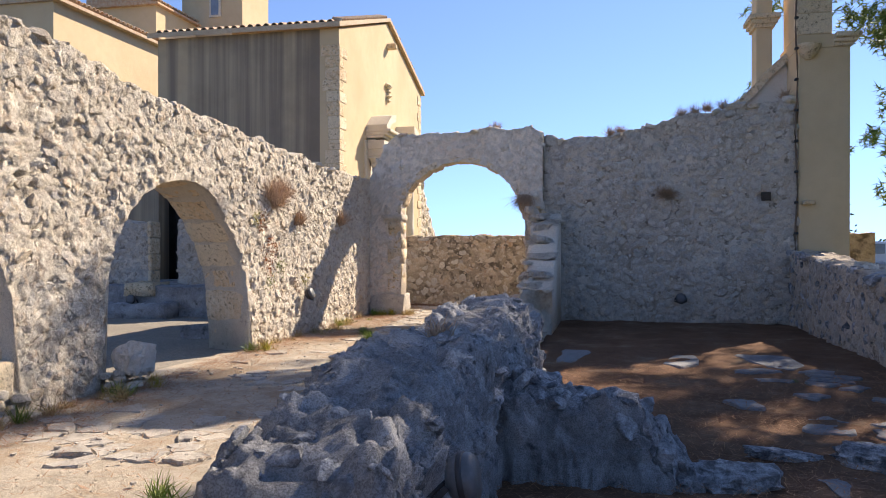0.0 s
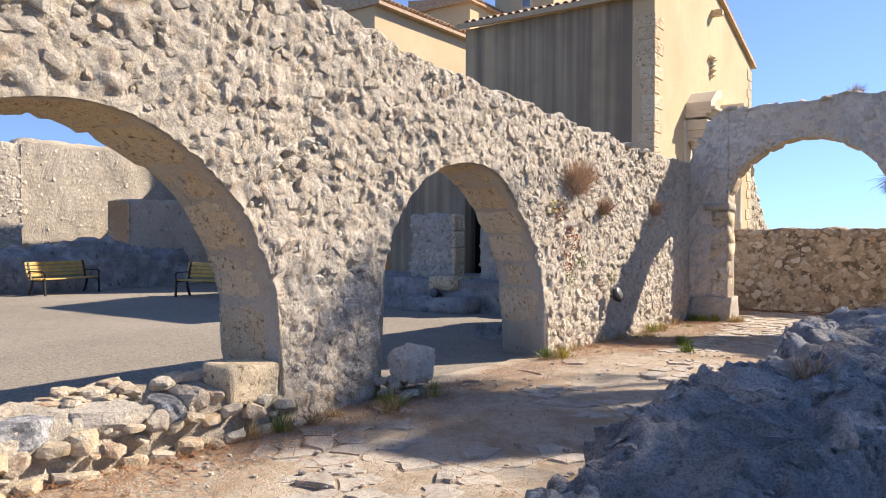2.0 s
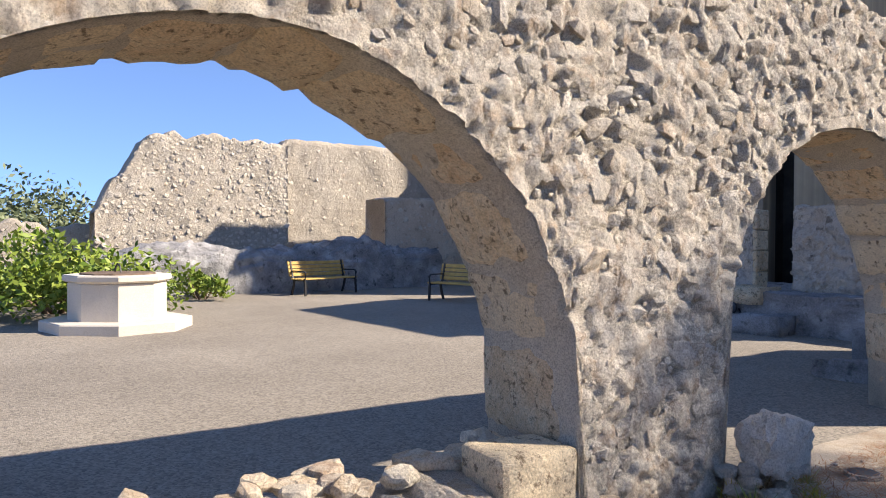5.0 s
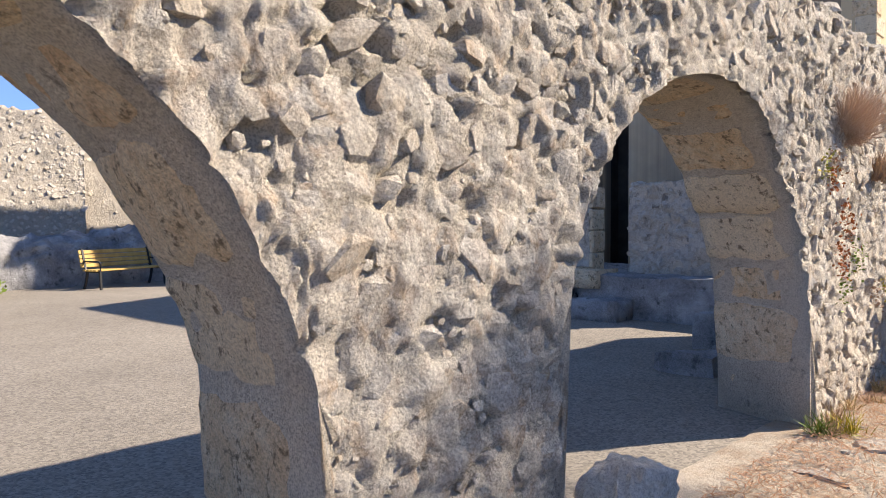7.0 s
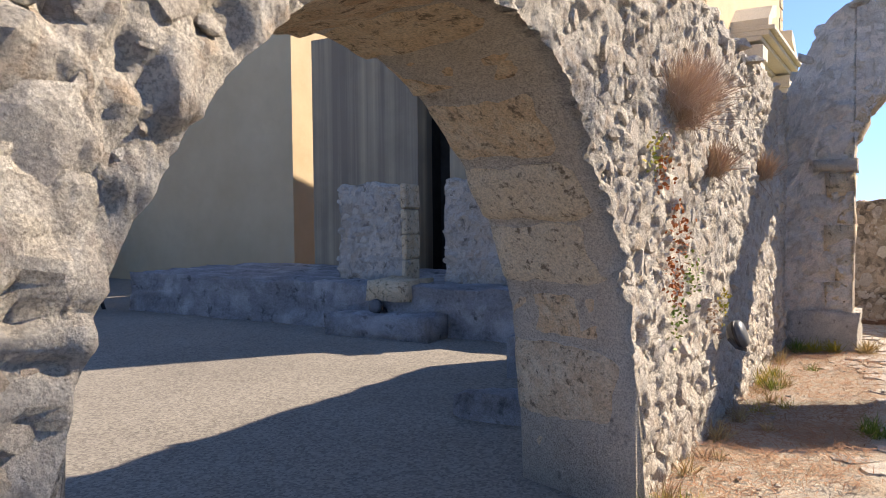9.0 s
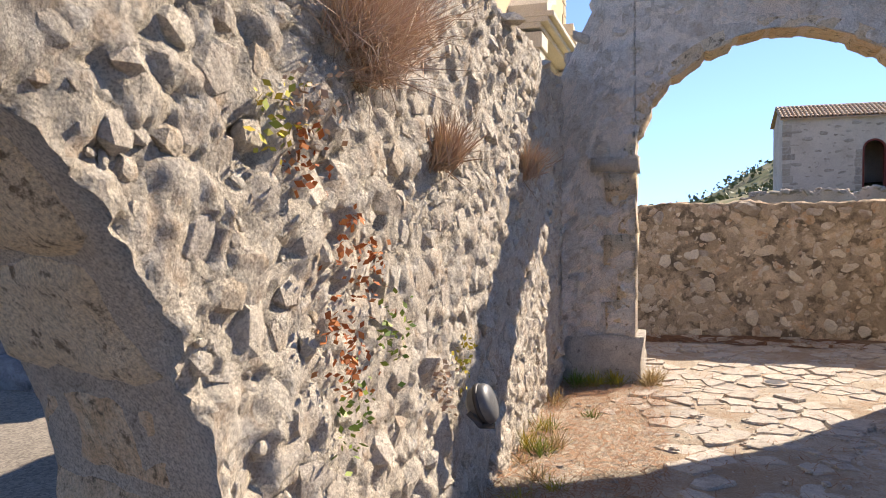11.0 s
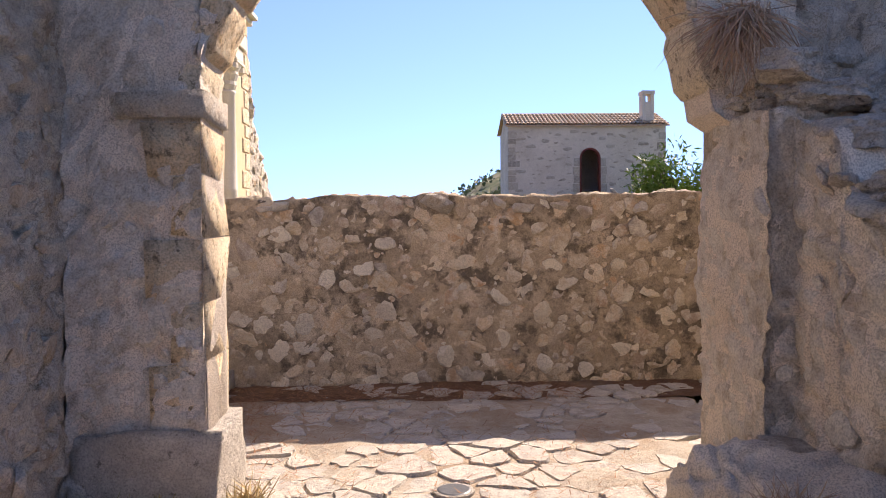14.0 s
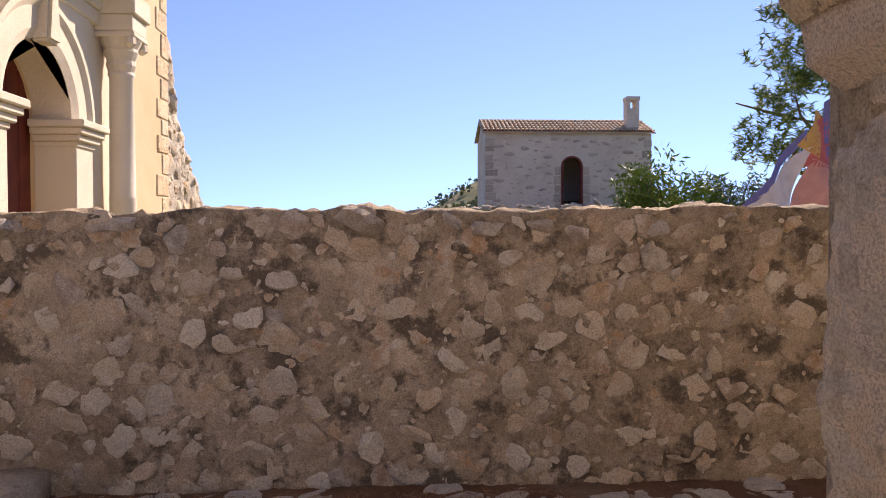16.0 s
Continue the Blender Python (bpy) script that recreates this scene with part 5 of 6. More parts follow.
pine((7.5, 16.6, -0.1), 11.0, 2.0, 3.0, 1, 4600, 24)
pine((5.9, 28.3, 0.0), 6.3, 2.2, 2.5, 2, 1500, 24)
# third pine: out of view, added only to shade the arcade pier's foot
pine((4.85, 20.1, -0.1), 12.45, 11.2, 0.35, 4, 800, 24)
pine((7.2, 13.8, -0.1), 10.6, 2.4, 2.7, 3, 4200, 24)
shrub("laurel_bush", (-19.0, 5.6, -0.05), 2.6, 2.1, 1.75, 7000, 0.16, M_LEAF, "dense bright green laurel bush beside the well", 5, blob=26)
shrub("laurel_bush", (-20.6, 9.0, -0.05), 1.2, 0.7, 0.75, 1200, 0.14, M_LEAF, "low bright green bush at the foot of the bank", 6, blob=10)
for i, (x, y, r, h) in enumerate(((-31, 3.5, 3.2, 4.0), (-34, 7.5, 3.0, 3.9), (-33, -2, 3.5, 4.2))):
    shrub("olive_tree", (x, y, -0.1), r, r, h, 5000, 0.24, M_OLIVE, "grey-green olive tree behind the low wall", 20 + i, "tree", 22, 9)
shrub("oleander", (8.3, 45.0, 1.5), 2.4, 1.5, 3.3, 3800, 0.3, M_LEAF, "green oleander bush with a few white flowers", 30, "bush", 16, 9, 0, 0.28)
shrub("far_shrub", (11.0, 46.0, 1.4), 1.9, 1.2, 3.2, 2600, 0.26, M_OLIVE, "dark grey-green oleander shrub", 31, "bush", 14, 9, 0, 0.25)
rnd = random.Random(77)
pts = []
for i in range(900):
    x, y = rnd.uniform(-6, 22), rnd.uniform(58, 84)
    if rough_noise((x, y, 3), 0.25) > 0.02:
        z = land_height(x, y)
        r = rnd.uniform(0.3, 0.9)
        pts += [Vector((x + rnd.gauss(0, r), y + rnd.gauss(0, r), z + abs(rnd.gauss(0, 0.2 * r)))) for _ in range(22)]
for i in range(900):
    a, d = rnd.uniform(-0.6, -0.12), rnd.uniform(115, 150)
    x, y = d * math.sin(a), d * math.cos(a)
    r = rnd.uniform(0.5, 1.2)
    pts += [Vector((x + rnd.gauss(0, r), y + rnd.gauss(0, r), land_height(x, y) + abs(rnd.gauss(0, 0.3 * r)))) for _ in range(16)]
vs, fs = [], []
leaves(pts, 0.38, rnd, vs, fs, 0.7)
tagged(mesh_ob("hillside_scrub", vs, fs, M_OLIVE, False), "low green scrub over the far hillside", "scrub", kind="stuff")

# ---- stonework of the near walls ----
west.voussoirs(0, (0.42, 0.5, 0.36, 0.46), 0.16, 0.018, M_SAND, -0.07, label="pale cut sandstone arch block")
west.voussoirs(1, (0.44, 0.34, 0.5, 0.38), 0.15, 0.018, M_SAND, -0.07, label="pale cut sandstone arch block")
west.stones(4600, (0.02, 0.125), M_STONE, M_STONE_J, 300, 0.52, 0.26, 0.68, near=7.5, seed=21, u=(0.8, 15.8), v=(0.0, 3.5), aspect=(0.45, 0.95))
west.crest(95, (0.09, 0.2), M_STONE, M_STONE_J, 50)
north.voussoirs(0, (0.33, 0.3, 0.37, 0.28), 0.1, 0.03, M_SAND, 0.0, label="orange-tinged cut arch stone", skip=lambda u, v: v < 2.15, wear=0.4)
north.stones(300, (0.03, 0.15), M_PIERSTONE, M_PIERSTONE, 200, 0.4, 0.5, 0.85, seed=22)
north.crest(26, (0.08, 0.18), M_STONE, M_STONE_J, 26, 6)
room.stones(1100, (0.03, 0.16), M_ROUGHBLOCK, M_STONE_J, 200, 0.5, 0.2, 0.74, seed=23, v=(0.0, 4.3))
room.crest(40, (0.08, 0.2), M_STONE, M_STONE_J, 40, 7)
para.stones(1500, (0.025, 0.16), M_WARM, M_WARM_J, 300, 0.26, 0.3, 0.66, near=-3.2, seed=24, u=(-6.4, 0.6), v=(0.0, 1.68))
para.crest(70, (0.09, 0.24), M_STONE, M_STONE_J, 60, 8, 0.45)
east.stones(260, (0.05, 0.16), M_COLD, M_COLD_J, 120, 0.4, 0.3, 0.9, seed=25, u=(8, 15.9), v=(0.0, 1.3))
east.crest(40, (0.1, 0.24), M_COLD, M_COLD_J, 40, 9)

# pier of the high arch: foot, impost and cut stones
part("pier_foot", slab_box(-5.0, -4.25, 15.78, 16.3, -0.1, 0.44, 0.04, 0.06), M_ROUGHBLOCK, wall_north, "worn stone foot of the pier", smooth=True)
z = 0.46
for k in range(5):
    h = (0.34, 0.28, 0.36, 0.3, 0.26)[k]
    part("pier_stone", slab_box(-4.60 + 0.12 * (k % 2), -4.315 + random.uniform(-0.02, 0.012), 15.825, 16.28, z, z + h - 0.008, 0.035, 0.05), M_SAND, wall_north, smooth=True)
    z += h
part("impost", slab_box(-4.72, -4.29, 15.79, 16.3, 2.02, 2.16, 0.035, 0.05), M_STONE, wall_north, "dark projecting impost stone", smooth=True)


def laid(parent, name, place, size, turn, material, sub=3, seed=0, bump=0.05):
    """One larger rough stone, resting."""
    bm = stone_shape(seed, sub, 12)
    for v in bm.verts:
        v.co *= 1 + bump * (rough_noise(v.co + Vector((seed, 0, 0)), 2.0) + 1.2 * rough_noise(v.co + Vector((seed, 0, 0)), 5.0) + 0.8 * rough_noise(v.co + Vector((seed, 0, 0)), 12.0))
        v.co = Vector((v.co.x * size[0], v.co.y * size[1], v.co.z * size[2]))
    me = bpy.data.meshes.new(name)
    bm.to_mesh(me)
    bm.free()
    me.materials.append(material)
    me.polygons.foreach_set("use_smooth", [False] * len(me.polygons))
    ob = new(name, me)
    ob.matrix_world = pose(*place, random.uniform(-6, 6), random.uniform(-6, 6), turn)
    if parent:
        ob.parent = parent
    return ob


laid(wall_north, "impost", (-1.5, 16.03, 2.16), (0.27, 0.3, 0.19), 8, M_SAND, 4, 190, 0.1)
# blocks at the head of the stub, and flat stones down its steps
for i, (x, y, z, a, b, c) in enumerate(((-1.5, 15.5, 2.22, 0.16, 0.2, 0.13), (-1.3, 15.45, 2.08, 0.24, 0.2, 0.14), (-1.22, 15.2, 1.88, 0.26, 0.22, 0.14), (-1.2, 14.85, 1.6, 0.24, 0.22, 0.12), (-1.16, 14.4, 1.3, 0.26, 0.24, 0.1), (-1.2, 13.85, 0.98, 0.24, 0.26, 0.1), (-1.3, 13.4, 0.78, 0.22, 0.2, 0.1), (-1.05, 15.35, 1.95, 0.16, 0.16, 0.12))):
    laid(wall_stub, "stone", (x, y, z), (a, b, c), random.uniform(-20, 20), M_ROUGHBLOCK, 4, 200 + i, 0.1)
stub.stones(60, (0.05, 0.15), M_PIERSTONE, M_PIERSTONE, 60, 0.35, 0.3, 0.85, seed=26)
stub.crest(26, (0.07, 0.17), M_STONE, M_STONE_J, 26, 11)
for i in range(26):
    laid(wall_ledge, "stone", (random.uniform(-1.95, -1.25), 11.5 + 4.1 * i / 26, 0.42 + random.uniform(-0.05, 0.06)), (random.uniform(0.1, 0.24), random.uniform(0.1, 0.22), random.uniform(0.07, 0.13)), random.uniform(0, 180), M_STONE, 2, 240 + i)


# stones over the middle wall, its foot and cross-wall
def studded(parent, n, xr, yr, size, material, joined, parts, seed):
    rnd = random.Random(seed)
    dep = bpy.context.evaluated_depsgraph_get()
    poses = []
    for i in range(n):
        x, y = rnd.uniform(*xr), rnd.uniform(*yr)
        s = size[0] + (size[1] - size[0]) * rnd.random() ** 2
        side = rnd.random()
        o, d = (Vector((x, y, 3)), Vector((0, 0, -1)))
        if side < 0.28:
            o, d = Vector((xr[0] - 2, y, rnd.uniform(0.1, 0.8))), Vector((1, 0, 0))
        elif side < 0.56:
            o, d = Vector((xr[1] + 2, y, rnd.uniform(0.1, 0.8))), Vector((-1, 0, 0))
        ok, p, nrm, _ = parent.ray_cast(o, d)
        if ok:
            q = nrm.to_track_quat("Z", "Y").to_matrix().to_4x4()
            poses.append(Matrix.Translation(p - nrm * s * 0.15) @ q @ pose(0, 0, 0, rnd.gauss(0, 12), rnd.gauss(0, 12), rnd.uniform(0, 360)) @ Matrix.Diagonal((s, s * rnd.uniform(0.55, 0.95), s * rnd.uniform(0.3, 0.55), 1)))
    lay_stones(parent, poses, material, joined, parts)


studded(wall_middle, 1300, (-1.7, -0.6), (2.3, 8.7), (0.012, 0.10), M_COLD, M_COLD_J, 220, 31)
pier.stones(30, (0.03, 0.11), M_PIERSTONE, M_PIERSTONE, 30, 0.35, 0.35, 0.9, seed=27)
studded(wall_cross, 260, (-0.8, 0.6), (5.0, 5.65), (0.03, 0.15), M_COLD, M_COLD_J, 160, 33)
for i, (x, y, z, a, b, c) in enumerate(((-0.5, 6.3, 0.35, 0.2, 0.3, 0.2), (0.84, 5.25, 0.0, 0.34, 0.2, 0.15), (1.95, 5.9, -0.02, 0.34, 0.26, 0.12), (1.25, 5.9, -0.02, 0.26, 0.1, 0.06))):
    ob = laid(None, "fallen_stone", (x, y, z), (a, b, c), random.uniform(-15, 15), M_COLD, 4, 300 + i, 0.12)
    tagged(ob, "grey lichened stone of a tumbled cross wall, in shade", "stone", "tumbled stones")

# boulder and rubble at the second arch, fallen blocks in the courtyard
tagged(laid(None, "boulder", (-4.88, 7.2, 0.34), (0.19, 0.25, 0.26), 10, M_PALEROCK, 4, 337, 0.05), "whitish boulder bedded at the arch's foot", "boulder")
for i in range(22):
    tagged(laid(None, "rubble_stone", (-4.86 + random.uniform(-0.14, 0.12), 7.0 + random.uniform(-0.22, 0.35), 0.02 + 0.17 * random.random()), (random.uniform(0.05, 0.12), random.uniform(0.05, 0.11), random.uniform(0.04, 0.07)), random.uniform(0, 180), M_STONE, 2, 340 + i), "small grey stone packed under the boulder", "stone", "packing stones")
for x, y, z, a, b, c, t in ((-6.6, 11.55, 0.05, 0.3, 0.17, 0.1, 6), (-7.06, 13.1, 0.15, 0.15, 0.15, 0.22, 14)):
    bm = slab_box(-a, a, -b, b, -c, c, 0.05, 0.05)
    me = bpy.data.meshes.new("fallen_block")
    bm.to_mesh(me)
    bm.free()
    me.materials.append(M_CORE)
    ob = new("fallen_block", me)
    ob.matrix_world = pose(x, y, z, 0, 0, t)
    tagged(ob, "dark weathered cut block lying in the courtyard", "block", "fallen blocks")

# low sill of loose stones in the first arch
sill = lump("wall_sill", -5.72, -5.0, 1.6, 5.95, [(1.6, 0.42), (3, 0.42), (4.6, 0.34), (5.6, 0.33), (5.95, 0.4)], M_MORTAR, "low sill wall of loose pale stones", 21, 0.04)
y = 1.9
for i, (w, h, t) in enumerate(((0.5, 0.24, 0), (0.42, 0.22, 0), (0.55, 0.26, 0), (0.17, 0.2, 1), (0.42, 0.24, 2), (0.62, 0.22, 0), (0.22, 0.2, 2), (0.19, 0.26, 0), (0.16, 0.2, 1), (0.5, 0.27, 0))):
    m = (M_STONE, M_WARM, M_COLD)[t]
    if i in (0, 1, 2, 9):
        ob = part("sill_block", boxed(-5.32, -4.98, y + 0.01, y + w - 0.01, 0.22, 0.24 + h, bevel=0.035, segs=2, jitter=0.02), M_SAND if i == 9 else m, sill)
    else:
        laid(sill, "sill_stone", (-5.14, y + w / 2, 0.2 + h / 2), (0.2, w * 0.56, h * 0.62), random.uniform(-6, 6), m, 3, 400 + i)
    y += w
rnd = random.Random(8)
poses = []
for a, b, s, t, r in scatter(320, 1.7, 5.9, 0.0, 0.26, (0.04, 0.12), lambda u, v, s: True, 0.75, 9, (0.55, 0.85), 1.2):
    poses.append(Matrix.Translation((-4.95 + rnd.uniform(-0.04, 0.03) + 0.06 * (0.24 - b), a, b)) @ pose(0, 0, 0, rnd.gauss(0, 14), rnd.gauss(0, 10), rnd.gauss(0, 12)) @ Matrix.Diagonal((s * 0.8, s, t, 1)))
lay_stones(sill, poses, M_WARM, M_WARM_J, 190)
poses = [Matrix.Translation((rnd.uniform(-5.75, -5.3), rnd.uniform(1.8, 5.6), 0.4 + rnd.uniform(-0.04, 0.03))) @ pose(0, 0, 0, rnd.gauss(0, 5), rnd.gauss(0, 5), rnd.uniform(0, 180)) @ Matrix.Diagonal((rnd.uniform(0.07, 0.16), rnd.uniform(0.06, 0.12), 0.05, 1)) for _ in range(70)]
lay_stones(sill, poses, M_WARM, M_WARM_J, 70)


# ---- flagstones ----
def clip_cell(c, others):
    poly = [c + Vector(d) for d in ((-1, -1), (1, -1), (1, 1), (-1, 1))]
    for o in others:
        mid, n = (c + o) / 2, (o - c)
        out = []
        for i, p in enumerate(poly):
            q = poly[(i + 1) % len(poly)]
            a, b = (p - mid).dot(n), (q - mid).dot(n)
            if a <= 0:
                out.append(p)
            if (a < 0) != (b < 0):
                out.append(p + (q - p) * (a / (a - b)))
        poly = out
        if len(poly) < 3:
            return []
    return poly


def flags(parent, x0, x1, y0, y1, cell, keep, z, parts, m_part, m_join, seed, stretch=1.5, gap=0.03, thick=0.05):
    """Irregular slabs: cells round jittered centres, shrunk, each with worn edges and its own tilt."""
    rnd = random.Random(seed)
    nx, ny = int((x1 - x0) / (cell * stretch)), int((y1 - y0) / cell)
    pts = {(i, j): Vector((x0 + (i + 0.5 + rnd.uniform(-0.46, 0.46) + 0.5 * (j % 2)) * cell * stretch, y0 + (j + 0.5 + rnd.uniform(-0.46, 0.46)) * cell)) for i in range(-1, nx + 1) for j in range(-1, ny + 1)}
    made, jv, jf = 0, [], []
    cells = [(k, c) for k, c in pts.items() if keep(c.x, c.y, rnd)]
    rnd.shuffle(cells)
    cells.sort(key=lambda q: round(abs(q[1].x + 2.6) + abs(q[1].y - 15.5) * 0.6))
    for (i, j), c in cells:
        near = [pts[(i + a, j + b)] for a in range(-2, 3) for b in range(-2, 3) if (a or b) and (i + a, j + b) in pts]
        poly = clip_cell(c, near)
        if len(poly) < 3:
            continue
        mid = sum(poly, Vector((0, 0))) / len(poly)
        g = gap * rnd.uniform(0.5, 1.8)
        ring = []
        for a, b in zip(poly, poly[1:] + poly[:1]):
            for t in (0.12, 0.5, 0.88):
                p = a.lerp(b, t)
                d = p - mid
                L = d.length
                if L > 0.02:
                    ring.append(mid + d * max(0.3, (L - g + rnd.uniform(-0.02, 0.012)) / L))
        tilt = Vector((rnd.gauss(0, 0.012), rnd.gauss(0, 0.012)))
        zt = z + rnd.gauss(0, 0.008)
        n = len(ring)
        V = []
        for f, dz in ((1.02, -thick), (1.0, -0.016), (0.95, 0.0)):
            for p in ring:
                q = mid + (p - mid) * f
                V.append((q.x, q.y, zt + dz + tilt.dot(q - mid) + 0.006 * rough_noise((q.x, q.y, 1), 6)))
        F = [(a * n + k, a * n + (k + 1) % n, (a + 1) * n + (k + 1) % n, (a + 1) * n + k) for a in (0, 1) for k in range(n)] + [tuple(range(2 * n, 3 * n))]
        if made < parts:
            ob = mesh_ob("flagstone", V, F, m_part, False)
            ob.parent = parent
        else:
            k = len(jv)
            jv += V
            jf += [tuple(a + k for a in f) for f in F]
        made += 1
    if jv:
        child(tagged(mesh_ob("flagstones", jv, jf, m_join, False), "worn grey flagstones", kind="stuff"), parent)


def on_path(x, y, rnd):
    if y > 12.5:
        edge = -4.2 + 0.25 * math.sin(y * 2) if y < 15.6 else (-4.6 if y < 18 else -4.9)
        return edge < x < -1.9 - 0.3 * (y < 15) + (1.5 if y > 16.4 else 0) and y < 18.85 and rnd.random() < (0.93 if y > 13.6 else 0.6)
    return -4.75 < x < -1.75 and rough_noise((x, y, 5), 0.8) > (-0.15 if y < 5.5 else 0.12) and rnd.random() < 0.8


flags(pavement, -5.0, 0.0, -1.0, 18.9, 0.22, on_path, -0.002, 300, M_SLAB, M_SLAB_J, 41, 1.3, 0.013)
flags(room_floor, -0.8, 3.4, 5.4, 10.2, 0.34, lambda x, y, r: rough_noise((x, y, 2), 0.6) > -0.05 and r.random() < 0.85 - 0.12 * abs(y - 7.3), -0.045, 160, M_SLABCOLD, M_SLABCOLD, 42, 1.6, 0.06)
slab_corner = part("kerb_slab", slab_box(-6.4, -4.95, 17.4, 18.95, -0.1, 0.16, 0.02, 0.1), M_SLAB, wall_parapet, "raised slab in the corner", smooth=True)


needle_bed = sheet("needle_bed", -5.0, 0.2, 18.3, 18.98, -0.004, 0.06, 0.03, M_NEEDLE, "strip of dark pine needles along the parapet's foot")


# ---- drain covers ----
for x, y, z in ((-3.05, 16.1, 0.012), (-4.75, 8.0, 0.012)):
    cover = thing("drain_cover", (x, y, z), 0, "small round grey-green drain cover set in the paving", "drain cover", "drain covers")
    part("disc", turned(bmesh.new(), [(0.095, -0.02), (0.095, 0.004), (0.085, 0.008)], 20), M_LAMP, cover)
    part("rim", turned(bmesh.new(), [(0.115, -0.03), (0.115, 0.002), (0.1, 0.004)], 20), M_ROUGHBLOCK, cover)

# ---- spotlights ----
def spotlight(place, turn, tilt):
    t = thing("spotlight", place, turn, "round grey outdoor spotlight with a dark ribbed housing", "lamp", "wall spotlights")
    part("housing", turned(bmesh.new(), [(0.05, -0.02), (0.085, 0.0), (0.1, 0.03), (0.1, 0.08), (0.085, 0.1), (0.03, 0.105)], 20), M_LAMP, t, smooth=True).matrix_local = pose(0, 0, 0, tilt, 0, 0)
    part("band", turned(bmesh.new(), [(0.103, 0.035), (0.107, 0.04), (0.107, 0.055), (0.103, 0.06)], 20), M_IRON, t, smooth=True).matrix_local = pose(0, 0, 0, tilt, 0, 0)
    part("bracket", swept(bmesh.new(), [(-0.11, 0, 0.0), (-0.11, 0.06, -0.06), (0, 0.1, -0.09), (0.11, 0.06, -0.06), (0.11, 0, 0.0)], [(-0.008, -0.012), (0.008, -0.012), (0.008, 0.012), (-0.008, 0.012)]), M_IRON, t)
    return t


spotlight((-0.6, 2.98, 0.56), 90, 80)
spotlight((-4.9, 12.0, 0.67), -90, -70)
spotlight((1.47, 15.88, 0.42), 0, 80)
spotlight((-10.0, 14.62, 0.32), 0, 80)

# putlog hole (a dark block whose colour paints its shade), stone niche
part("putlog_hole", boxed(3.0, 3.17, 15.93, 16.06, 2.37, 2.54), M_DARK, wall_room, "square putlog hole, a block painted dark as its shade")

# ---- weeds and litter ----
for k, (y, z, h) in enumerate(((10.75, 2.2, 0.4), (11.05, 2.25, 0.42), (10.9, 2.12, 0.34))):
    tuft("dry_bush", (-4.99, y, z), 0.26, h, 900, M_DRYRED, "wispy dry red-brown bush clinging to the wall", 300 + k, (0.22, 0, 1), "bush", 0.0018)
tuft("dry_bush", (-4.99, 11.8, 1.85), 0.16, 0.3, 420, M_DRY, "dry brown weeds in the wall's joints", 2, (0.16, 0, 1), "weed", 0.003)
tuft("dry_bush", (-4.99, 13.82, 1.9), 0.18, 0.34, 420, M_DRY, "dry brown weeds in the wall's joints", 3, (0.16, 0, 1), "weed", 0.003)
tuft("dry_bush", (-1.62, 15.68, 2.5), 0.22, 0.4, 700, M_DRY, "dry brown bush hanging under the arch", 4, (-0.3, -0.5, -0.9), "bush", 0.0035)
tuft("dry_bush", (1.2, 15.94, 2.5), 0.22, 0.3, 600, M_DRY, "dark dry tuft growing from the wall", 5, (0, -0.8, 0.3), "bush", 0.004)
for i, (x, z) in enumerate(((1.5, 4.12), (1.75, 4.16), (2.0, 4.2), (2.3, 4.25), (3.45, 4.4), (0.1, 3.76), (0.3, 3.8), (-2.3, 3.96))):
    tuft("wall_weed", (x, 16.1, z), 0.16, 0.24, 170, M_DRY, "dry weeds along the wall's broken top", 10 + i, (0, 0, 1), "weed", 0.004)
for i, (y, z, m) in enumerate(((10.23, 1.89, M_YELLOW), (10.38, 1.79, M_RUST), (10.68, 1.53, M_RUST), (10.86, 1.42, M_RUST), (10.56, 1.26, M_RUST), (11.08, 1.18, M_LEAF), (10.66, 1.1, M_RUST), (10.7, 0.95, M_LEAF), (12.06, 0.9, M_YELLOW), (11.7, 0.84, M_DRY), (10.45, 1.95, M_DRY))):
    rr = random.Random(60 + i)
    vs, fs = [], []
    leaves([Vector((-4.98 + abs(rr.gauss(0, 0.03)), y + rr.gauss(0, 0.07), z + rr.gauss(0, 0.07))) for _ in range(50)], 0.032, rr, vs, fs, 0.6)
    tagged(mesh_ob("wall_plant", vs, fs, m, False), "small creeping plant rooted in the wall", "plant", "wall plants")
for i in range(46):
    y = random.uniform(5.0, 15.6)
    if 7.6 < y < 9.9:
        continue
    m = random.choice((M_STRAW, M_STRAW, M_DRY, M_YELLOW, M_LEAF))
    tuft("grass_tuft", (-4.93 + random.random() ** 2 * 0.35, y, -0.02), 0.12, random.uniform(0.1, 0.24), 60, m, "tuft of dry grass at the wall's foot", 100 + i, category="grass", width=0.003)
for i, (x, y, m) in enumerate(((-4.7, 15.65, M_YELLOW), (-4.85, 15.6, M_LEAF), (-4.5, 15.72, M_YELLOW), (-4.2, 15.75, M_STRAW), (-4.15, 16.0, M_STRAW), (-2.55, 4.0, M_LEAF), (-4.9, 9.95, M_LEAF), (-4.75, 10.1, M_YELLOW), (-4.6, 6.55, M_STRAW), (-4.7, 6.7, M_LEAF), (-1.1, 5.0, M_DRY), (-1.9, 14.6, M_DRY), (-1.7, 13.9, M_DRY), (-4.0, 12.3, M_LEAF), (-3.7, 11.6, M_LEAF))):
    z = 0.86 if (x, y) == (-1.1, 5.0) else 0.42 if x in (-1.9, -1.7) else -0.01
    tuft("weed", (x, y, z), 0.16, 0.2, 120, m, "low weed growing between the stones", 200 + i, category="weed", width=0.004)


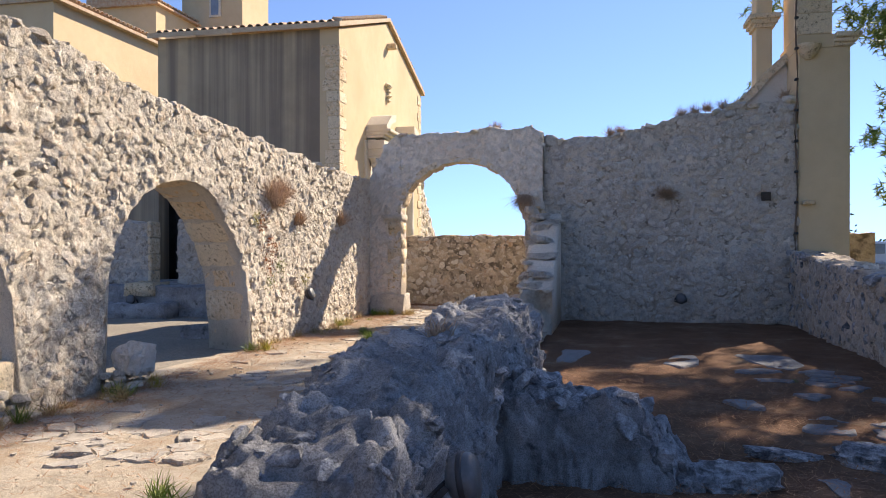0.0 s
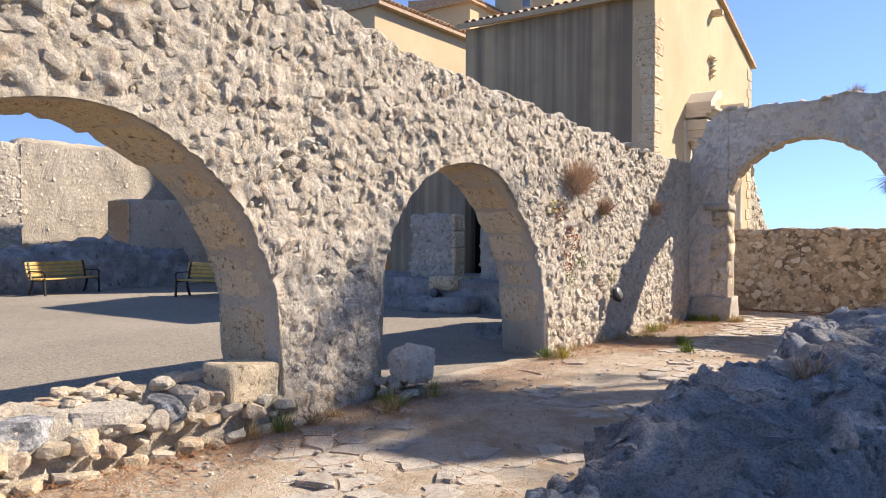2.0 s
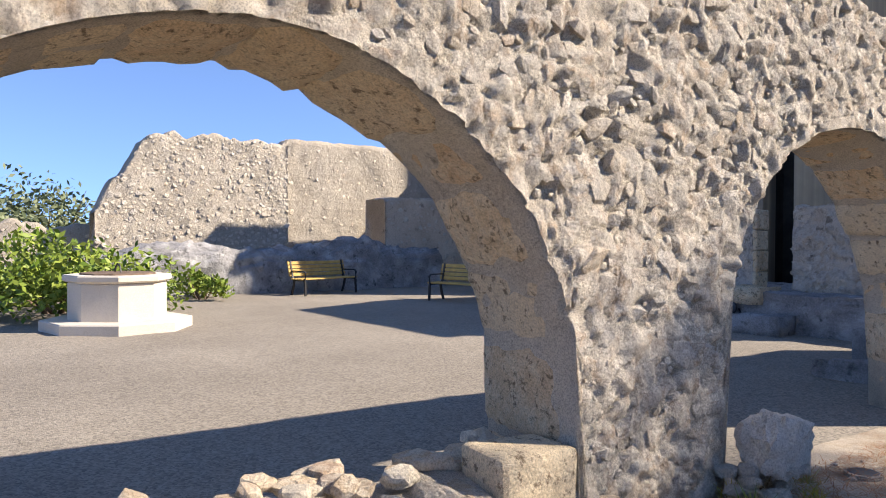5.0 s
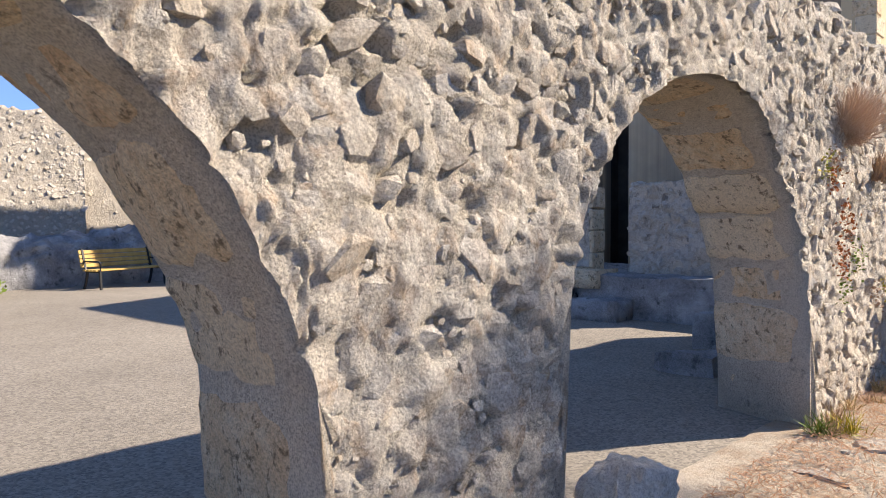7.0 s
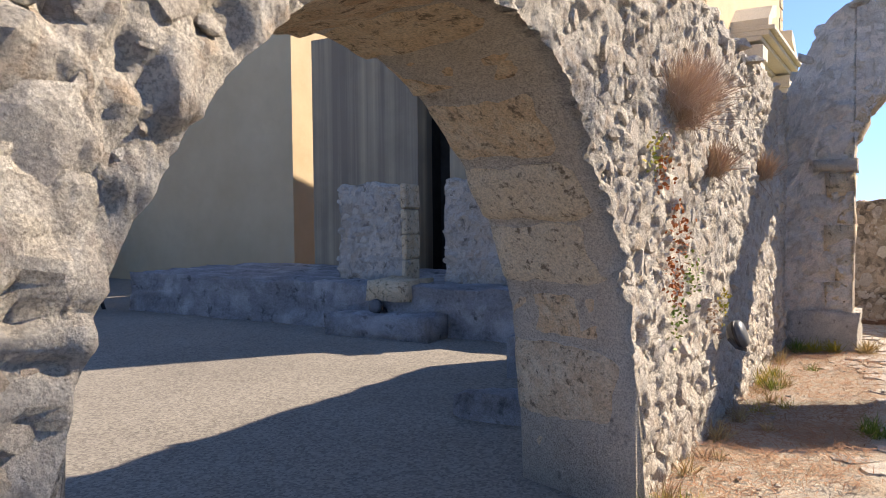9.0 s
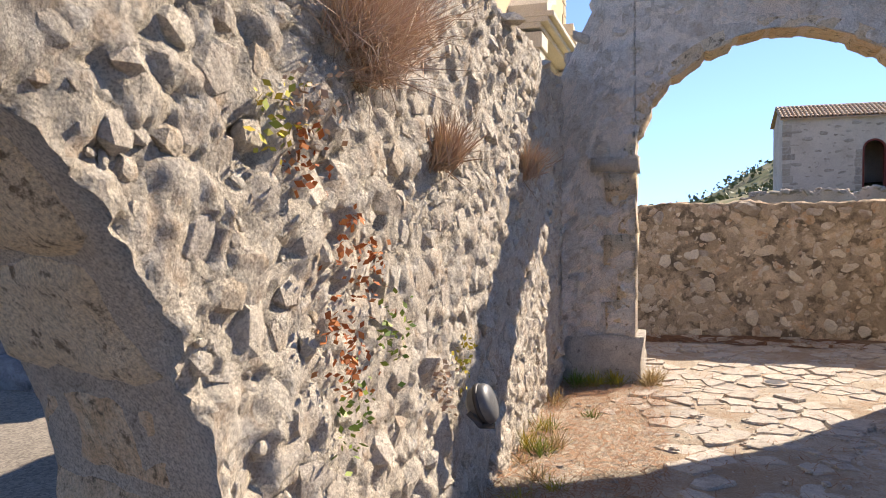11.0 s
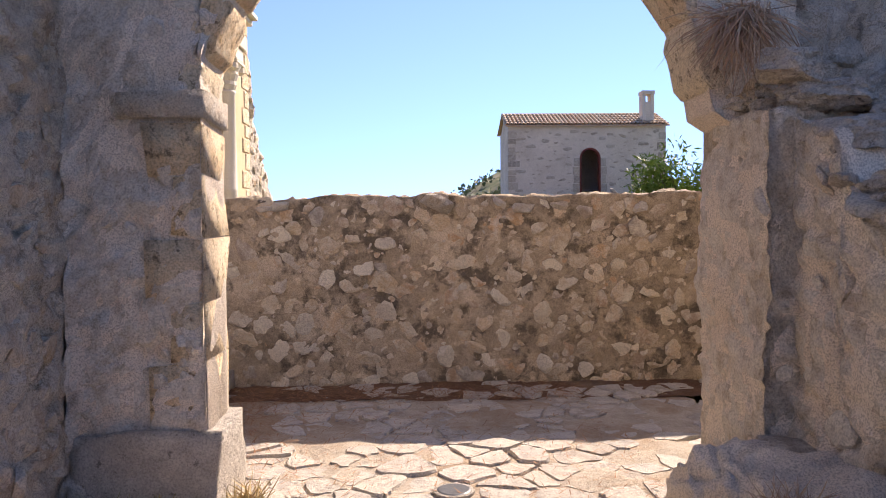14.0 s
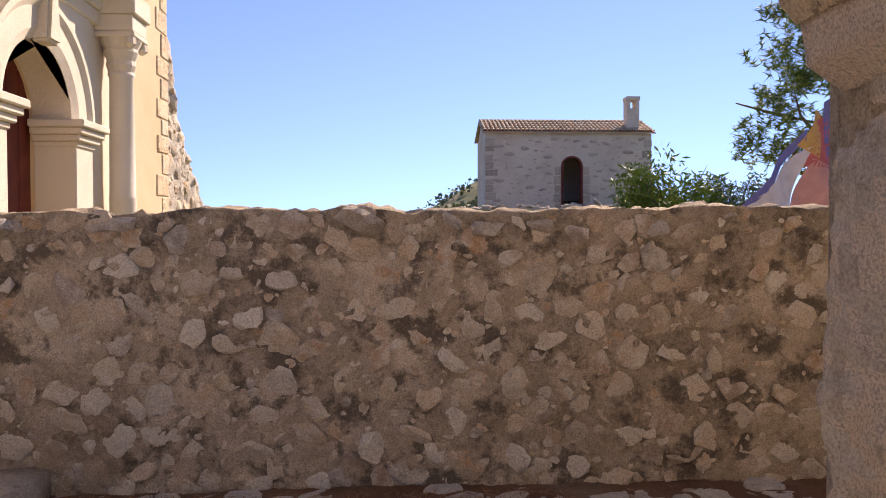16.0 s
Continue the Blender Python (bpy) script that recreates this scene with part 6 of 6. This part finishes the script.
def litter(name, n, where, z, seed, label, material, L=(0.05, 0.13)):
    rnd = random.Random(seed)
    vs, fs = [], []
    while len(fs) < n:
        x, y = where(rnd)
        a = rnd.uniform(0, 6.3)
        l = rnd.uniform(*L)
        d, s = Vector((math.cos(a), math.sin(a), rnd.gauss(0, 0.18))) * l, Vector((-math.sin(a), math.cos(a), 0)) * 0.0035
        p = Vector((x, y, z + rnd.uniform(0.004, 0.03)))
        k = len(vs)
        vs += [p - s, p + s, p + d]
        fs.append((k, k + 1, k + 2))
    tagged(mesh_ob(name, vs, fs, material, False), label, "litter", kind="stuff")


def by_pier(rnd):
    while True:
        x, y = rnd.uniform(-5.0, -1.8), rnd.uniform(-0.5, 18.8)
        if rnd.random() < 1.1 * math.exp(-((x + 4.85) / 0.45) ** 2) + (0.9 if 11.0 < y < 15.6 and x < -4.0 else 0) + (0.5 if y > 18.2 else 0) + 0.10:
            return x, y


litter("needle_litter", 26000, by_pier, 0.0, 51, "rust-brown pine needles drifted over the path", M_STRAWRUST)
litter("needle_litter", 9000, lambda r: (r.uniform(-0.9, 3.4), r.uniform(4.4, 10)), -0.04, 52, "rust-brown pine needles over the ruined floor", M_STRAWRUST)
rnd = random.Random(53)
poses = []
for i in range(1500):
    x, y = rnd.uniform(-4.95, -1.8), rnd.uniform(0, 15)
    if rough_noise((x, y, 7), 0.7) < -0.02 and rnd.random() < 0.7:
        continue
    s = 0.008 + 0.03 * rnd.random() ** 3
    poses.append(Matrix.Translation((x, y, 0.008)) @ pose(0, 0, 0, 0, 0, rnd.uniform(0, 360)) @ Matrix.Diagonal((s, s * 0.8, s * 0.6, 1)))
lay_stones(pavement, poses, M_SLAB, M_SLAB_J, 0, "pebble")

# ---- things beyond the right-hand walls ----
def parked_car(place, turn):
    c = thing("car", place, turn, "white and blue-grey parked estate car", "car")
    prof = [(-2.1, 0.35), (-2.15, 0.8), (-1.95, 1.0), (-1.75, 1.5), (-1.4, 1.62), (0.3, 1.6), (1.0, 1.08), (2.0, 0.92), (2.15, 0.7), (2.1, 0.35)]
    bm = prism(bmesh.new(), prof, "y", -0.85, 0.85)
    bmesh.ops.bevel(bm, geom=list(bm.edges), offset=0.06, segments=2, affect="EDGES")
    part("body", bm, M_CARPAINT, c, smooth=False)
    for a, b in ((-1.6, -0.75), (-0.68, 0.1), (0.16, 0.72)):
        for y in (-0.86, 0.86):
            part("window", prism(bmesh.new(), [(a, 1.05), (b, 1.05), (min(b, 0.42) if b > 0.5 else b, 1.5), (a + 0.05, 1.5)], "y", y - 0.01, y + 0.01), M_GLASS, c)
    for x in (-1.35, 1.35):
        for y in (-0.82, 0.82):
            w = part("wheel", turned(bmesh.new(), [(0.2, -0.1), (0.32, -0.1), (0.34, -0.06), (0.34, 0.06), (0.32, 0.1), (0.2, 0.1)], 20), M_IRON, c)
            w.matrix_local = pose(x, y, 0.34, 90)
            r = part("rim", turned(bmesh.new(), [(0.2, -0.09), (0.2, 0.09)], 12), M_LAMP, w)
    return c


M_CARPAINT = mat("white_car_paint", plain((0.55, 0.6, 0.68), 0.05), 0.3, 0.0, spec=0.5)
parked_car((12.0, 38.5, 0.05), 15)
scrap = laid(None, "white_scrap", (3.75, 11.9, 1.16), (0.09, 0.06, 0.1), 30, M_WHITE, 3, 371, 0.5)
tagged(scrap, "crumpled white plastic scrap lying on the wall", "litter")
banner = thing("banner", (1.85, 23.0, 1.55), 20, "patchwork banner of red, blue, white and yellow cloth", "banner")
part("pole", turned(bmesh.new(), [(0.025, -1.7), (0.025, 2.2)], 8, 0.95, 0), M_IRON, banner)
CLOTH = [mat("cloth_" + n, plain(c, 0.15, 6), 0.9) for n, c in (("white", (0.62, 0.6, 0.66)), ("blue", (0.16, 0.17, 0.42)), ("red", (0.55, 0.14, 0.14)), ("yellow", (0.6, 0.36, 0.12)), ("pink", (0.62, 0.32, 0.3)))]
def cloth(a, b, c, d):
    bm = bmesh.new()
    n = 8
    g = []
    for i in range(n + 1):
        for j in range(n + 1):
            u, v = i / n, j / n
            p = Vector(a) * (1 - u) * (1 - v) + Vector(b) * u * (1 - v) + Vector(c) * u * v + Vector(d) * (1 - u) * v
            g.append(bm.verts.new((p.x, 0.06 * math.sin(7 * p.x + 3 * p.z), p.z)))
    for i in range(n):
        for j in range(n):
            q = i * (n + 1) + j
            bm.faces.new((g[q], g[q + 1], g[q + n + 2], g[q + n + 1]))
    return bm
for m, quad in ((0, ((-0.75, 0, 0.3), (-0.1, 0, 0.28), (0.2, 0, 1.05), (0.0, 0, 0.95))), (1, ((-0.8, 0, 0.32), (-0.7, 0, 0.3), (0.1, 0, 1.1), (0.1, 0, 1.25))), (4, ((-0.1, 0, 0.28), (0.45, 0, 0.3), (0.6, 0, 0.8), (0.2, 0, 0.9))), (2, ((0.1, 0, 0.8), (0.6, 0, 0.8), (0.7, 0, 1.5), (0.3, 0, 1.35))), (3, ((0.0, 0, 1.05), (0.3, 0, 0.9), (0.45, 0, 1.45), (0.35, 0, 1.5))), (1, ((0.45, 0, 0.5), (0.9, 0, 0.6), (0.95, 0, 1.9), (0.5, 0, 1.6)))):
    part("cloth_panel", cloth(*quad), CLOTH[m], banner, smooth=True)
